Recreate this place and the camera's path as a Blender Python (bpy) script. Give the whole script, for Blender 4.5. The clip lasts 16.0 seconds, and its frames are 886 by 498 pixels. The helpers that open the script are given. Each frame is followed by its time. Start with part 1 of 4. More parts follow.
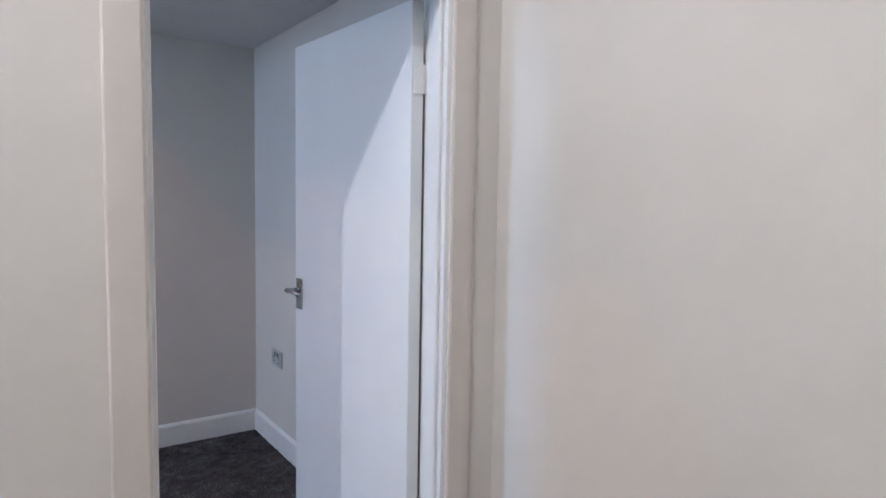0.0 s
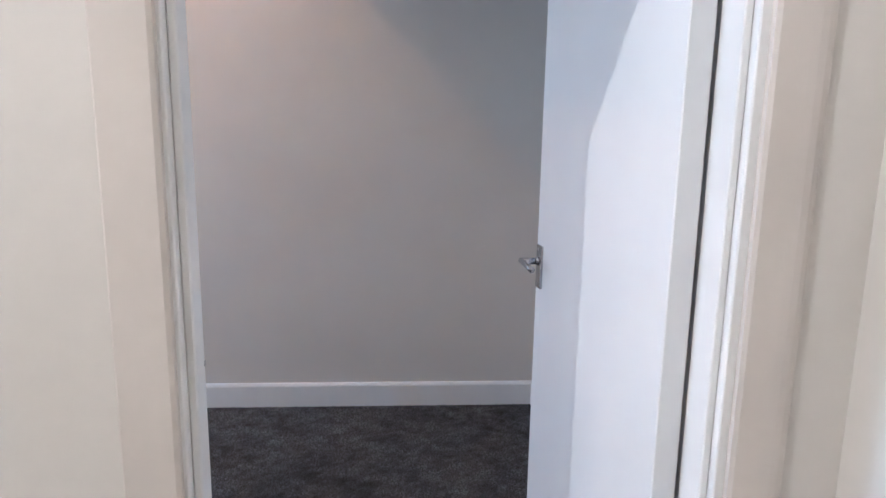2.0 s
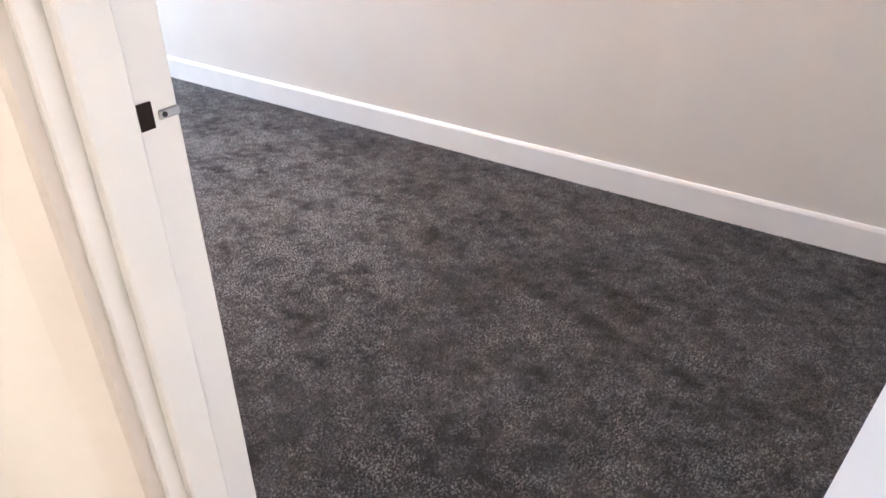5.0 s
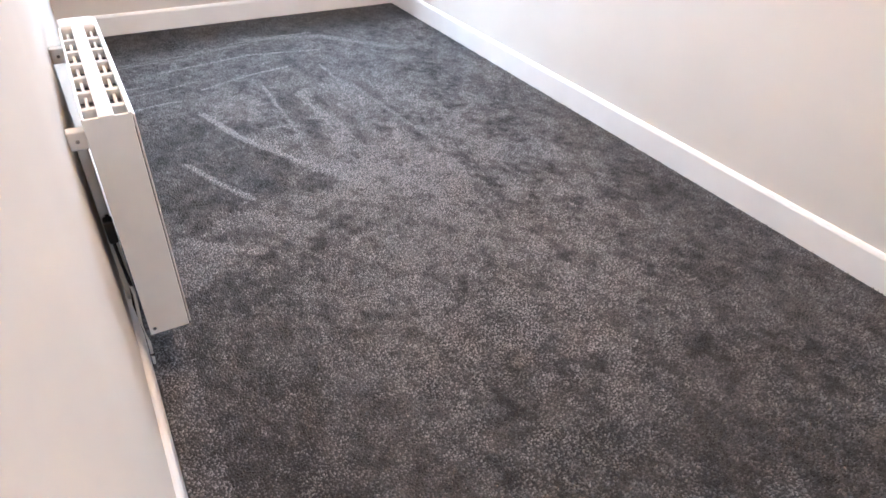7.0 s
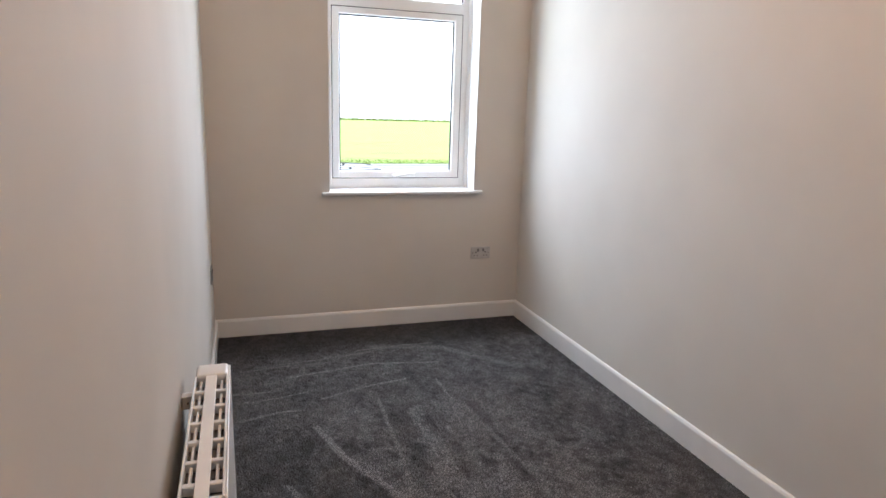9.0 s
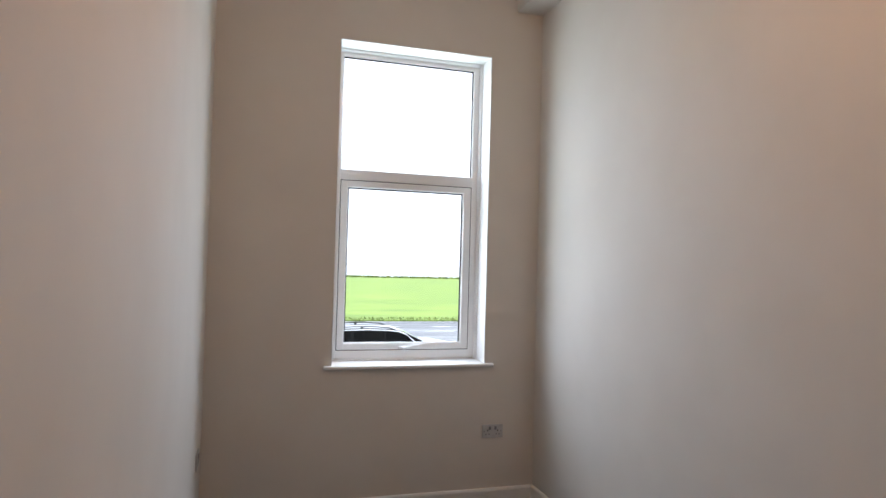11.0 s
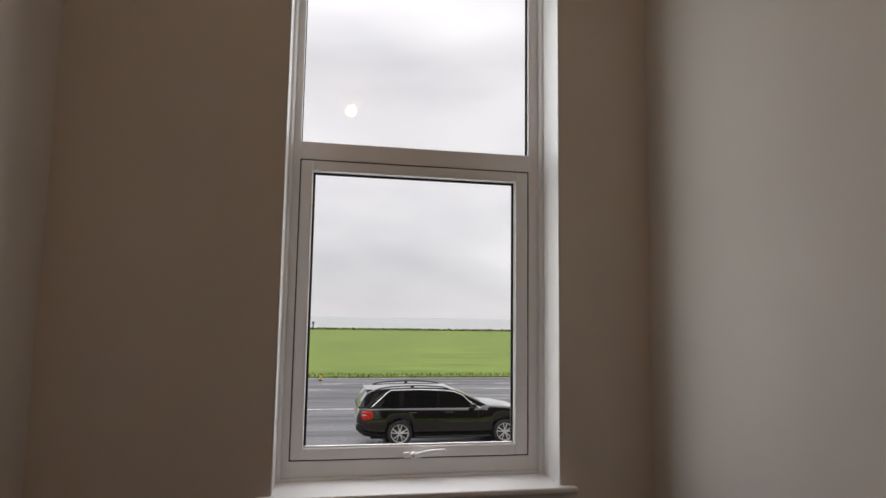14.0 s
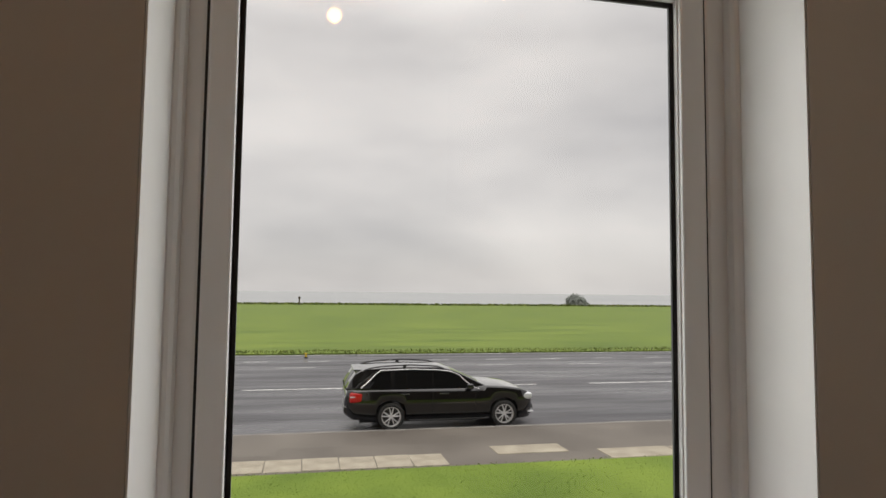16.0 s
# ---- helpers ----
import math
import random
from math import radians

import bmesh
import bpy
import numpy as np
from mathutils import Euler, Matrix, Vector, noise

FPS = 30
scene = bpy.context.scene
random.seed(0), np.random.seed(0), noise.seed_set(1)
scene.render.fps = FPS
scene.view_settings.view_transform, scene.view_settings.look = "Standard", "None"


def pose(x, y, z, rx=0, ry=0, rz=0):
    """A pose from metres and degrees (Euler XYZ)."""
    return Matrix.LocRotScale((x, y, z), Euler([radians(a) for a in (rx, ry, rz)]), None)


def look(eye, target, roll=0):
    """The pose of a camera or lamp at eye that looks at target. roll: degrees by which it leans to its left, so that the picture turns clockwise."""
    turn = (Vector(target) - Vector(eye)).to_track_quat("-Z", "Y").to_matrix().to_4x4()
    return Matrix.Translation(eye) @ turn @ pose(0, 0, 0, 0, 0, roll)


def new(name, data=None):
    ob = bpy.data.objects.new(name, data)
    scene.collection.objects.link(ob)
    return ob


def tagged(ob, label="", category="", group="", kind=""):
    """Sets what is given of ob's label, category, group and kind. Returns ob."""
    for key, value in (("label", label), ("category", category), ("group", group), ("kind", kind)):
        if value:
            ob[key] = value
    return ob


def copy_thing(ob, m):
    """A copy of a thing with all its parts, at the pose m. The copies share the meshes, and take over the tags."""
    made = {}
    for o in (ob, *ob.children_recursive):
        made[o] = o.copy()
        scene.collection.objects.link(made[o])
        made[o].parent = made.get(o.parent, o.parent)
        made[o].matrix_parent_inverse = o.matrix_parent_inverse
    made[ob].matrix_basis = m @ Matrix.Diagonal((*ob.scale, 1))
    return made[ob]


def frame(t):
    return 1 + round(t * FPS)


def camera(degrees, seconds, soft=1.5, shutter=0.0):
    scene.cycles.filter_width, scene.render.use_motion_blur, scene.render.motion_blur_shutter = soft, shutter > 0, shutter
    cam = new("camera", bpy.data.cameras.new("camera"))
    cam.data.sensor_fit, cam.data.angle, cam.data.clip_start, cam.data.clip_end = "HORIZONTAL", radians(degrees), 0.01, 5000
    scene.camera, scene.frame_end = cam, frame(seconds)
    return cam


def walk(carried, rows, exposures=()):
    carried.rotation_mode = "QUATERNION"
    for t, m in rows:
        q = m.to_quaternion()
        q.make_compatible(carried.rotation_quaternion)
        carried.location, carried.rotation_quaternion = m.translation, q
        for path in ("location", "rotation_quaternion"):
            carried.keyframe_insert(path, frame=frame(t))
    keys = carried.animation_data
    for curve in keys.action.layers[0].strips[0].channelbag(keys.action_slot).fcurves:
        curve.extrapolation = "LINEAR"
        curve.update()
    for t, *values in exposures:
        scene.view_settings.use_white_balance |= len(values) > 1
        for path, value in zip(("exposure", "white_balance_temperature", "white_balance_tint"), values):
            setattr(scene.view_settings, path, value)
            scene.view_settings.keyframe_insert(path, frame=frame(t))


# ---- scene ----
# ---------------------------------------------------------------- camera
cam = camera(70.08, 16.0)
PATH = [
    (0, (-1.466, 0.670, 1.373), (0.169, -0.471, 1.213), 0.98),
    (0.5, (-1.359, 0.479, 1.370), (0.438, -0.381, 1.194), 1.01),
    (1, (-1.257, 0.311, 1.365), (0.664, -0.199, 1.144), 1.36),
    (1.5, (-1.064, 0.206, 1.362), (0.894, -0.072, 1.066), 0.83),
    (2, (-0.884, 0.150, 1.350), (1.080, 0.021, 0.994), 0.92),
    (2.5, (-0.693, 0.069, 1.330), (1.262, 0.124, 0.910), 0.93),
    (3, (-0.565, 0.048, 1.291), (1.358, 0.316, 0.813), 1.39),
    (3.5, (-0.433, 0.046, 1.235), (1.420, 0.442, 0.595), 1.73),
    (3.7, (-0.401, 0.046, 1.213), (1.416, 0.464, 0.489), 1.60),
    (5.8, (-0.167, 0.043, 1.186), (1.042, 1.128, 0.020), 2.51),
    (6, (-0.120, 0.108, 1.223), (1.032, 1.245, 0.048), 2.56),
    (6.2, (-0.083, 0.157, 1.252), (1.002, 1.354, 0.073), 2.34),
    (6.5, (-0.027, 0.229, 1.250), (0.961, 1.503, 0.067), 2.47),
    (7, (0.072, 0.315, 1.281), (0.902, 1.697, 0.098), 2.40),
    (7.5, (0.153, 0.358, 1.371), (0.867, 1.894, 0.307), 2.00),
    (7.8, (0.170, 0.376, 1.423), (0.862, 2.012, 0.506), 1.95),
    (8, (0.177, 0.384, 1.440), (0.848, 2.082, 0.624), 2.00),
    (8.5, (0.183, 0.409, 1.490), (0.814, 2.203, 0.870), 1.80),
    (9, (0.180, 0.424, 1.518), (0.787, 2.277, 1.083), 1.75),
    (9.5, (0.170, 0.441, 1.522), (0.769, 2.328, 1.231), 1.65),
    (10, (0.168, 0.464, 1.555), (0.769, 2.364, 1.381), 1.75),
    (10.2, (0.180, 0.485, 1.575), (0.778, 2.387, 1.456), 1.80),
    (12.3, (0.749, 1.199, 1.613), (1.114, 3.155, 1.813), 1.12),
    (12.5, (0.837, 1.353, 1.587), (1.161, 3.315, 1.799), 1.09),
    (13, (0.833, 1.683, 1.588), (1.173, 3.642, 1.800), 1.02),
    (13.5, (0.857, 2.019, 1.569), (1.233, 3.972, 1.784), 0.87),
    (14, (0.890, 2.359, 1.558), (1.264, 4.312, 1.770), 0.86),
    (14.5, (0.873, 2.741, 1.553), (1.247, 4.695, 1.762), 0.80),
    (15, (0.920, 3.089, 1.523), (1.303, 5.045, 1.690), 0.67),
    (15.5, (0.958, 3.402, 1.539), (1.351, 5.358, 1.678), 0.56),
    (16, (0.965, 3.729, 1.539), (1.383, 5.680, 1.672), 0.64),
]
EXPOSURES = [
    (0.0, 1.92, 4500, 7), (1.0, 2.14, 4550, 7), (2.0, 2.33, 4600, 7), (3.5, 2.80, 4700, 8), (5.8, 3.46, 5250, 9), (7.0, 3.46, 5200, 9),
    (7.5, 3.18, 5300, 9), (8.0, 2.62, 5600, 9), (9.0, 1.80, 5700, 10), (10.2, 1.30, 5750, 10), (12.5, 0.64, 5850, 12), (13.0, 0.33, 6150, 13),
    (13.5, -0.15, 6100, 16), (14.5, -0.32, 7200, 15), (15.5, -0.38, 7150, 14), (16.0, -0.55, 7000, 14),
]
walk(cam, [(t, look(eye, target, roll)) for t, eye, target, roll in PATH], EXPOSURES)

# ---------------------------------------------------------------- world and light
SUN_EL, SUN_ROT = radians(38), radians(200)
world = bpy.data.worlds.new("overcast")
scene.world = world
world.use_nodes = True
wn, wl = world.node_tree.nodes, world.node_tree.links
wn.clear()
w_out = wn.new("ShaderNodeOutputWorld")
w_bg = wn.new("ShaderNodeBackground")
w_sky = wn.new("ShaderNodeTexSky")
w_sky.sky_type = "NISHITA"
w_sky.sun_disc = False
w_sky.sun_elevation, w_sky.sun_rotation = SUN_EL, SUN_ROT
w_co = wn.new("ShaderNodeTexCoord")
w_map = wn.new("ShaderNodeMapping")
w_map.inputs["Scale"].default_value = (1.3, 1.3, 3.6)
w_noise = wn.new("ShaderNodeTexNoise")
w_noise.inputs["Scale"].default_value = 1.7
w_noise.inputs["Detail"].default_value = 5.0
w_noise.inputs["Roughness"].default_value = 0.42
w_ramp = wn.new("ShaderNodeValToRGB")
w_ramp.color_ramp.elements[0].position, w_ramp.color_ramp.elements[0].color = 0.33, (6.7, 6.8, 7.1, 1)
w_ramp.color_ramp.elements[1].position, w_ramp.color_ramp.elements[1].color = 0.64, (10.2, 10.2, 10.3, 1)
w_mix = wn.new("ShaderNodeMixRGB")
w_mix.inputs["Fac"].default_value = 0.93
wl.new(w_co.outputs["Generated"], w_map.inputs["Vector"])
wl.new(w_map.outputs["Vector"], w_noise.inputs["Vector"])
wl.new(w_noise.outputs["Fac"], w_ramp.inputs["Fac"])
wl.new(w_sky.outputs["Color"], w_mix.inputs["Color1"])
wl.new(w_ramp.outputs["Color"], w_mix.inputs["Color2"])
# an overcast sky is brighter towards the zenith
w_sep = wn.new("ShaderNodeSeparateXYZ")
w_lift = wn.new("ShaderNodeMapRange")
w_lift.inputs["From Min"].default_value, w_lift.inputs["From Max"].default_value = 0.38, 1.0
w_lift.inputs["To Min"].default_value, w_lift.inputs["To Max"].default_value = 1.0, 3.2
w_mul = wn.new("ShaderNodeVectorMath")
w_mul.operation = "SCALE"
wl.new(w_co.outputs["Generated"], w_sep.inputs["Vector"])
wl.new(w_sep.outputs["Z"], w_lift.inputs["Value"])
wl.new(w_mix.outputs["Color"], w_mul.inputs[0])
wl.new(w_lift.outputs["Result"], w_mul.inputs["Scale"])
wl.new(w_mul.outputs["Vector"], w_bg.inputs["Color"])
w_bg.inputs["Strength"].default_value = 0.12
wl.new(w_bg.outputs["Background"], w_out.inputs["Surface"])


def lamp(name, kind, m, energy, colour, **more):
    data = bpy.data.lights.new(name, kind)
    data.energy, data.color = energy, colour
    for key, value in more.items():
        if key == "radius":
            data.shadow_soft_size = value
        elif key == "angle":
            data.angle = value
        elif key == "size":
            data.shape, data.size, data.size_y = "RECTANGLE", value[0], value[1]
    ob = new(name, data)
    ob.matrix_world = m
    return ob


sun_way = Vector((math.sin(SUN_ROT) * math.cos(SUN_EL), math.cos(SUN_ROT) * math.cos(SUN_EL), math.sin(SUN_EL)))
lamp("sun", "SUN", look(sun_way * 50, (0, 0, 0)), 0.8, (1.0, 0.96, 0.9), angle=radians(25))
ROOM_LAMP = (1.10, 1.72, 3.37)
HALL_LAMP = (-1.12, 1.81, 3.10)
lamp("room_bulb_light", "POINT", pose(*ROOM_LAMP), 10.0, (1.0, 0.47, 0.17), radius=0.045)
lamp("hall_bulb_light", "POINT", pose(*HALL_LAMP), 31.0, (1.0, 0.78, 0.57), radius=0.012)
# fill lamp added outside the panes, on top of the sky's own light
lamp("window_sky_fill", "AREA", pose(1.25, 4.90, 2.0, -90, 0, 0), 12.5, (0.92, 0.96, 1.0), size=(0.86, 1.9))


# ---------------------------------------------------------------- materials
def material(name, colour, rough=0.6, metal=0.0, spec=0.5):
    m = bpy.data.materials.new(name)
    m.use_nodes = True
    b = m.node_tree.nodes["Principled BSDF"]
    b.inputs["Base Color"].default_value = (*colour, 1)
    b.inputs["Roughness"].default_value = rough
    b.inputs["Metallic"].default_value = metal
    b.inputs["Specular IOR Level"].default_value = spec
    return m


def node(m, kind, **values):
    n = m.node_tree.nodes.new(kind)
    for key, value in values.items():
        n.inputs[key.replace("_", " ")].default_value = value
    return n


def link(m, a, out, b, into):
    m.node_tree.links.new(a.outputs[out], b.inputs[into])


def coords(m, scale=(1, 1, 1), turn=0.0):
    co = node(m, "ShaderNodeTexCoord")
    mp = node(m, "ShaderNodeMapping", Scale=scale)
    mp.inputs["Rotation"].default_value = (0, 0, radians(turn))
    link(m, co, "Object", mp, "Vector")
    return mp


def ramp(m, lo, hi, a, b):
    r = node(m, "ShaderNodeValToRGB")
    r.color_ramp.elements[0].position, r.color_ramp.elements[0].color = lo, (*a, 1)
    r.color_ramp.elements[1].position, r.color_ramp.elements[1].color = hi, (*b, 1)
    return r


def grained(name, a, b, scale, rough=0.6, bump=0.2, dist=0.002, fine=None, metal=0.0, stretch=(1, 1, 1), lo=0.35, hi=0.65, spec=0.5):
    """Two colours mixed by a broad noise, with a fine noise as relief."""
    m = material(name, a, rough, metal, spec)
    p = m.node_tree.nodes["Principled BSDF"]
    mp = coords(m, stretch)
    n1 = node(m, "ShaderNodeTexNoise", Scale=scale, Detail=4.0)
    r = ramp(m, lo, hi, a, b)
    link(m, mp, "Vector", n1, "Vector")
    link(m, n1, "Fac", r, "Fac")
    link(m, r, "Color", p, "Base Color")
    n2 = node(m, "ShaderNodeTexNoise", Scale=fine or scale * 12, Detail=3.0)
    link(m, mp, "Vector", n2, "Vector")
    bp = node(m, "ShaderNodeBump", Strength=bump, Distance=dist)
    link(m, n2, "Fac", bp, "Height")
    link(m, bp, "Normal", p, "Normal")
    return m


WALL = grained("wall_emulsion", (0.645, 0.612, 0.565), (0.675, 0.642, 0.595), 2.3, 0.75, 0.25, 0.0006, fine=90)
CEIL = grained("ceiling_emulsion", (0.68, 0.675, 0.665), (0.73, 0.725, 0.715), 1.6, 0.85, 0.2, 0.0006, fine=80)
GLOSS = grained("satin_white_paint", (0.77, 0.765, 0.755), (0.81, 0.805, 0.795), 6.0, 0.32, 0.10, 0.0006, fine=45)
# hall-side trim tinted darker than the lining; shade put into its colour
ARCHITRAVE = grained("shaded_trim_paint", (0.61, 0.565, 0.515), (0.65, 0.60, 0.55), 4.0, 0.45, 0.10, 0.0006, fine=45)
DOORP = grained("door_white_paint", (0.77, 0.77, 0.77), (0.80, 0.80, 0.80), 3.0, 0.38, 0.12, 0.0006, fine=60)
UPVC = grained("white_plastic_frame", (0.78, 0.78, 0.78), (0.81, 0.81, 0.81), 5.0, 0.28, 0.05, 0.0004, fine=120)
GASKET = material("black_rubber_gasket", (0.012, 0.012, 0.013), 0.6)
CHROME = grained("satin_chrome", (0.42, 0.42, 0.44), (0.55, 0.55, 0.57), 30.0, 0.25, 0.05, 0.0003, metal=1.0)
STEEL = grained("brushed_steel_plate", (0.40, 0.40, 0.41), (0.50, 0.50, 0.51), 40.0, 0.38, 0.08, 0.0003, metal=1.0)
ENAMEL = grained("white_enamel", (0.74, 0.735, 0.72), (0.79, 0.785, 0.77), 8.0, 0.35, 0.05, 0.0004, fine=150)
DARK = material("dark_plastic", (0.015, 0.015, 0.016), 0.5)
HOLE_SHADE = grained("painted_hole_shade", (0.007, 0.003, 0.002), (0.018, 0.008, 0.004), 60.0, 0.9, 0.4, 0.001)
SATIN = grained("satin_grey_plate", (0.46, 0.455, 0.45), (0.54, 0.535, 0.53), 25.0, 0.35, 0.06, 0.0003, metal=0.25)
GREY_PL = material("grey_plastic_switch", (0.18, 0.18, 0.19), 0.45)


def carpet_material():
    m = material("charcoal_carpet", (0.03, 0.03, 0.034), 0.95, spec=0.15)
    p = m.node_tree.nodes["Principled BSDF"]
    p.inputs["Sheen Weight"].default_value = 0.25
    p.inputs["Sheen Roughness"].default_value = 0.6
    mp = coords(m)
    big = node(m, "ShaderNodeTexNoise", Scale=2.6, Detail=5.0, Roughness=0.65)
    link(m, mp, "Vector", big, "Vector")
    mid = node(m, "ShaderNodeTexNoise", Scale=13.0, Detail=4.0, Roughness=0.7)
    link(m, mp, "Vector", mid, "Vector")
    mul = node(m, "ShaderNodeMath")
    mul.operation = "MULTIPLY"
    link(m, big, "Fac", mul, 0)
    link(m, mid, "Fac", mul, 1)
    r1 = ramp(m, 0.19, 0.40, (0.020, 0.020, 0.024), (0.085, 0.084, 0.086))
    link(m, mul, "Value", r1, "Fac")
    fine = node(m, "ShaderNodeTexNoise", Scale=210.0, Detail=2.0)
    link(m, mp, "Vector", fine, "Vector")
    r2 = ramp(m, 0.35, 0.7, (0.45, 0.45, 0.46), (1.5, 1.5, 1.5))
    link(m, fine, "Fac", r2, "Fac")
    mix = node(m, "ShaderNodeMixRGB", Fac=1.0)
    mix.blend_type = "MULTIPLY"
    link(m, r1, "Color", mix, "Color1")
    link(m, r2, "Color", mix, "Color2")
    link(m, mix, "Color", p, "Base Color")
    return m


CARPET = carpet_material()


def pile_material():
    m = material("carpet_tufts", (0.05, 0.05, 0.055), 0.56, spec=0.45)
    p = m.node_tree.nodes["Principled BSDF"]
    at = node(m, "ShaderNodeAttribute")
    at.attribute_name = "nap_and_light"
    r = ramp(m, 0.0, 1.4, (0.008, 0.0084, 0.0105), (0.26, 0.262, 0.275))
    link(m, at, "Fac", r, "Fac")
    link(m, r, "Color", p, "Base Color")
    return m


PILE = pile_material()


def glass_material():
    m = bpy.data.materials.new("window_glass")
    m.use_nodes = True
    nt = m.node_tree
    nt.nodes.clear()
    out = nt.nodes.new("ShaderNodeOutputMaterial")
    mix = nt.nodes.new("ShaderNodeMixShader")
    tr = nt.nodes.new("ShaderNodeBsdfTransparent")
    gl = nt.nodes.new("ShaderNodeBsdfGlossy")
    gl.inputs["Roughness"].default_value = 0.0
    tr.inputs["Color"].default_value = (0.96, 0.975, 0.97, 1)
    fr = nt.nodes.new("ShaderNodeFresnel")
    fr.inputs["IOR"].default_value = 1.5
    nt.links.new(fr.outputs["Fac"], mix.inputs["Fac"])
    nt.links.new(tr.outputs["BSDF"], mix.inputs[1])
    nt.links.new(gl.outputs["BSDF"], mix.inputs[2])
    nt.links.new(mix.outputs["Shader"], out.inputs["Surface"])
    return m


GLASS = glass_material()
CLEAR = bpy.data.materials.new("clear_glass_body")
CLEAR.use_nodes = True
CLEAR.node_tree.nodes.clear()
c_out = CLEAR.node_tree.nodes.new("ShaderNodeOutputMaterial")
c_tr = CLEAR.node_tree.nodes.new("ShaderNodeBsdfTransparent")
c_tr.inputs["Color"].default_value = (0.985, 0.99, 0.988, 1)
CLEAR.node_tree.links.new(c_tr.outputs["BSDF"], c_out.inputs["Surface"])


# ---------------------------------------------------------------- mesh helpers
def add_box(bm, x0, x1, y0, y1, z0, z1, bevel=0.0, segments=2):
    lo, hi = Vector((min(x0, x1), min(y0, y1), min(z0, z1))), Vector((max(x0, x1), max(y0, y1), max(z0, z1)))
    m = Matrix.Translation((lo + hi) / 2) @ Matrix.Diagonal((*(hi - lo), 1))
    made = bmesh.ops.create_cube(bm, size=1.0, matrix=m)["verts"]
    if bevel:
        edges = list({e for v in made for e in v.link_edges})
        bmesh.ops.bevel(bm, geom=edges, offset=bevel, segments=segments, affect="EDGES", profile=0.5)
    return bm


def box(x0, x1, y0, y1, z0, z1, bevel=0.0, segments=2):
    return add_box(bmesh.new(), x0, x1, y0, y1, z0, z1, bevel, segments)


def add_rod(bm, a, b, r, r2=None, n=16):
    a, b = Vector(a), Vector(b)
    turn = (b - a).to_track_quat("Z", "Y").to_matrix().to_4x4()
    m = Matrix.Translation((a + b) / 2) @ turn
    bmesh.ops.create_cone(bm, cap_ends=True, segments=n, radius1=r, radius2=r if r2 is None else r2, depth=(b - a).length, matrix=m)
    return bm


def rod(a, b, r, r2=None, n=16):
    return add_rod(bmesh.new(), a, b, r, r2, n)


def add_profile(bm, points, a, b, out, up=Vector((0, 0, 1))):
    """A moulding: points (out, up) carried from a to b."""
    a, b, out = Vector(a), Vector(b), Vector(out)
    rings = [[bm.verts.new(p + out * u + up * v) for u, v in points] for p in (a, b)]
    n = len(points)
    for i in range(n):
        bm.faces.new((rings[0][i], rings[0][(i + 1) % n], rings[1][(i + 1) % n], rings[1][i]))
    bm.faces.new(rings[0])
    bm.faces.new(list(reversed(rings[1])))
    bmesh.ops.recalc_face_normals(bm, faces=bm.faces)
    return bm


def tube(path, r, n=8):
    bm = bmesh.new()
    path = [Vector(p) for p in path]
    rings = []
    for i, p in enumerate(path):
        d = (path[min(i + 1, len(path) - 1)] - path[max(i - 1, 0)]).normalized()
        q = d.to_track_quat("Z", "Y")
        rings.append([bm.verts.new(p + q @ Vector((r * math.cos(2 * math.pi * k / n), r * math.sin(2 * math.pi * k / n), 0))) for k in range(n)])
    for a, b in zip(rings, rings[1:]):
        for k in range(n):
            bm.faces.new((a[k], a[(k + 1) % n], b[(k + 1) % n], b[k]))
    bm.faces.new(list(reversed(rings[0])))
    bm.faces.new(rings[-1])
    return bm


def mesh_of(name, bm, mat, smooth=False):
    me = bpy.data.meshes.new(name)
    bm.to_mesh(me)
    bm.free()
    me.materials.append(mat)
    if smooth:
        for p in me.polygons:
            p.use_smooth = True
    return me


def part(name, bm, mat, parent, label="", smooth=False):
    ob = new(name, mesh_of(name, bm, mat, smooth))
    ob.parent = parent
    if parent is not None:
        ob.matrix_parent_inverse = parent.matrix_basis.inverted()
    if label:
        tagged(ob, label)
    return ob


def thing(name, m, label, category, group="", kind=""):
    ob = new(name)
    ob.empty_display_size = 0.1
    ob.matrix_basis = m
    return tagged(ob, label, category, group, kind)


def structure(name, bm, mat, label, category, smooth=False):
    return tagged(new(name, mesh_of(name, bm, mat, smooth)), label, category, kind="structure")


# ---------------------------------------------------------------- plan
W, L, E = 2.135, 4.603, -0.522      # far side wall, window wall, end wall
CEIL_Z, SOFFIT_Z, SOFFIT_Y = 3.50, 2.195, 0.557
WF = 0.0                          # room face of the door wall
HX = -0.095                          # hall face of the door wall
JL, JR, HEAD = 0.430, -0.287, 1.905  # clear opening of the door lining
HALL_R, HALL_L, HALL_B, HALL_Z = -0.470, 3.20, -2.90, 3.30
WX0, WX1, WZ0, WZ1 = 0.747, 1.768, 0.956, 3.021
OUT_Y = 4.875                        # outer face of the window wall
SK, SKT = 0.123, 0.015

# ---------------------------------------------------------------- structure
structure("floor", box(-0.05, W, E, L, -0.12, 0.0), CARPET, "charcoal cut pile carpet with brushed vacuum marks", "carpet")
structure("floor_hall", box(HALL_B, -0.05, HALL_R, HALL_L, -0.12, -0.001), CARPET, "charcoal carpet running through the hall", "carpet")

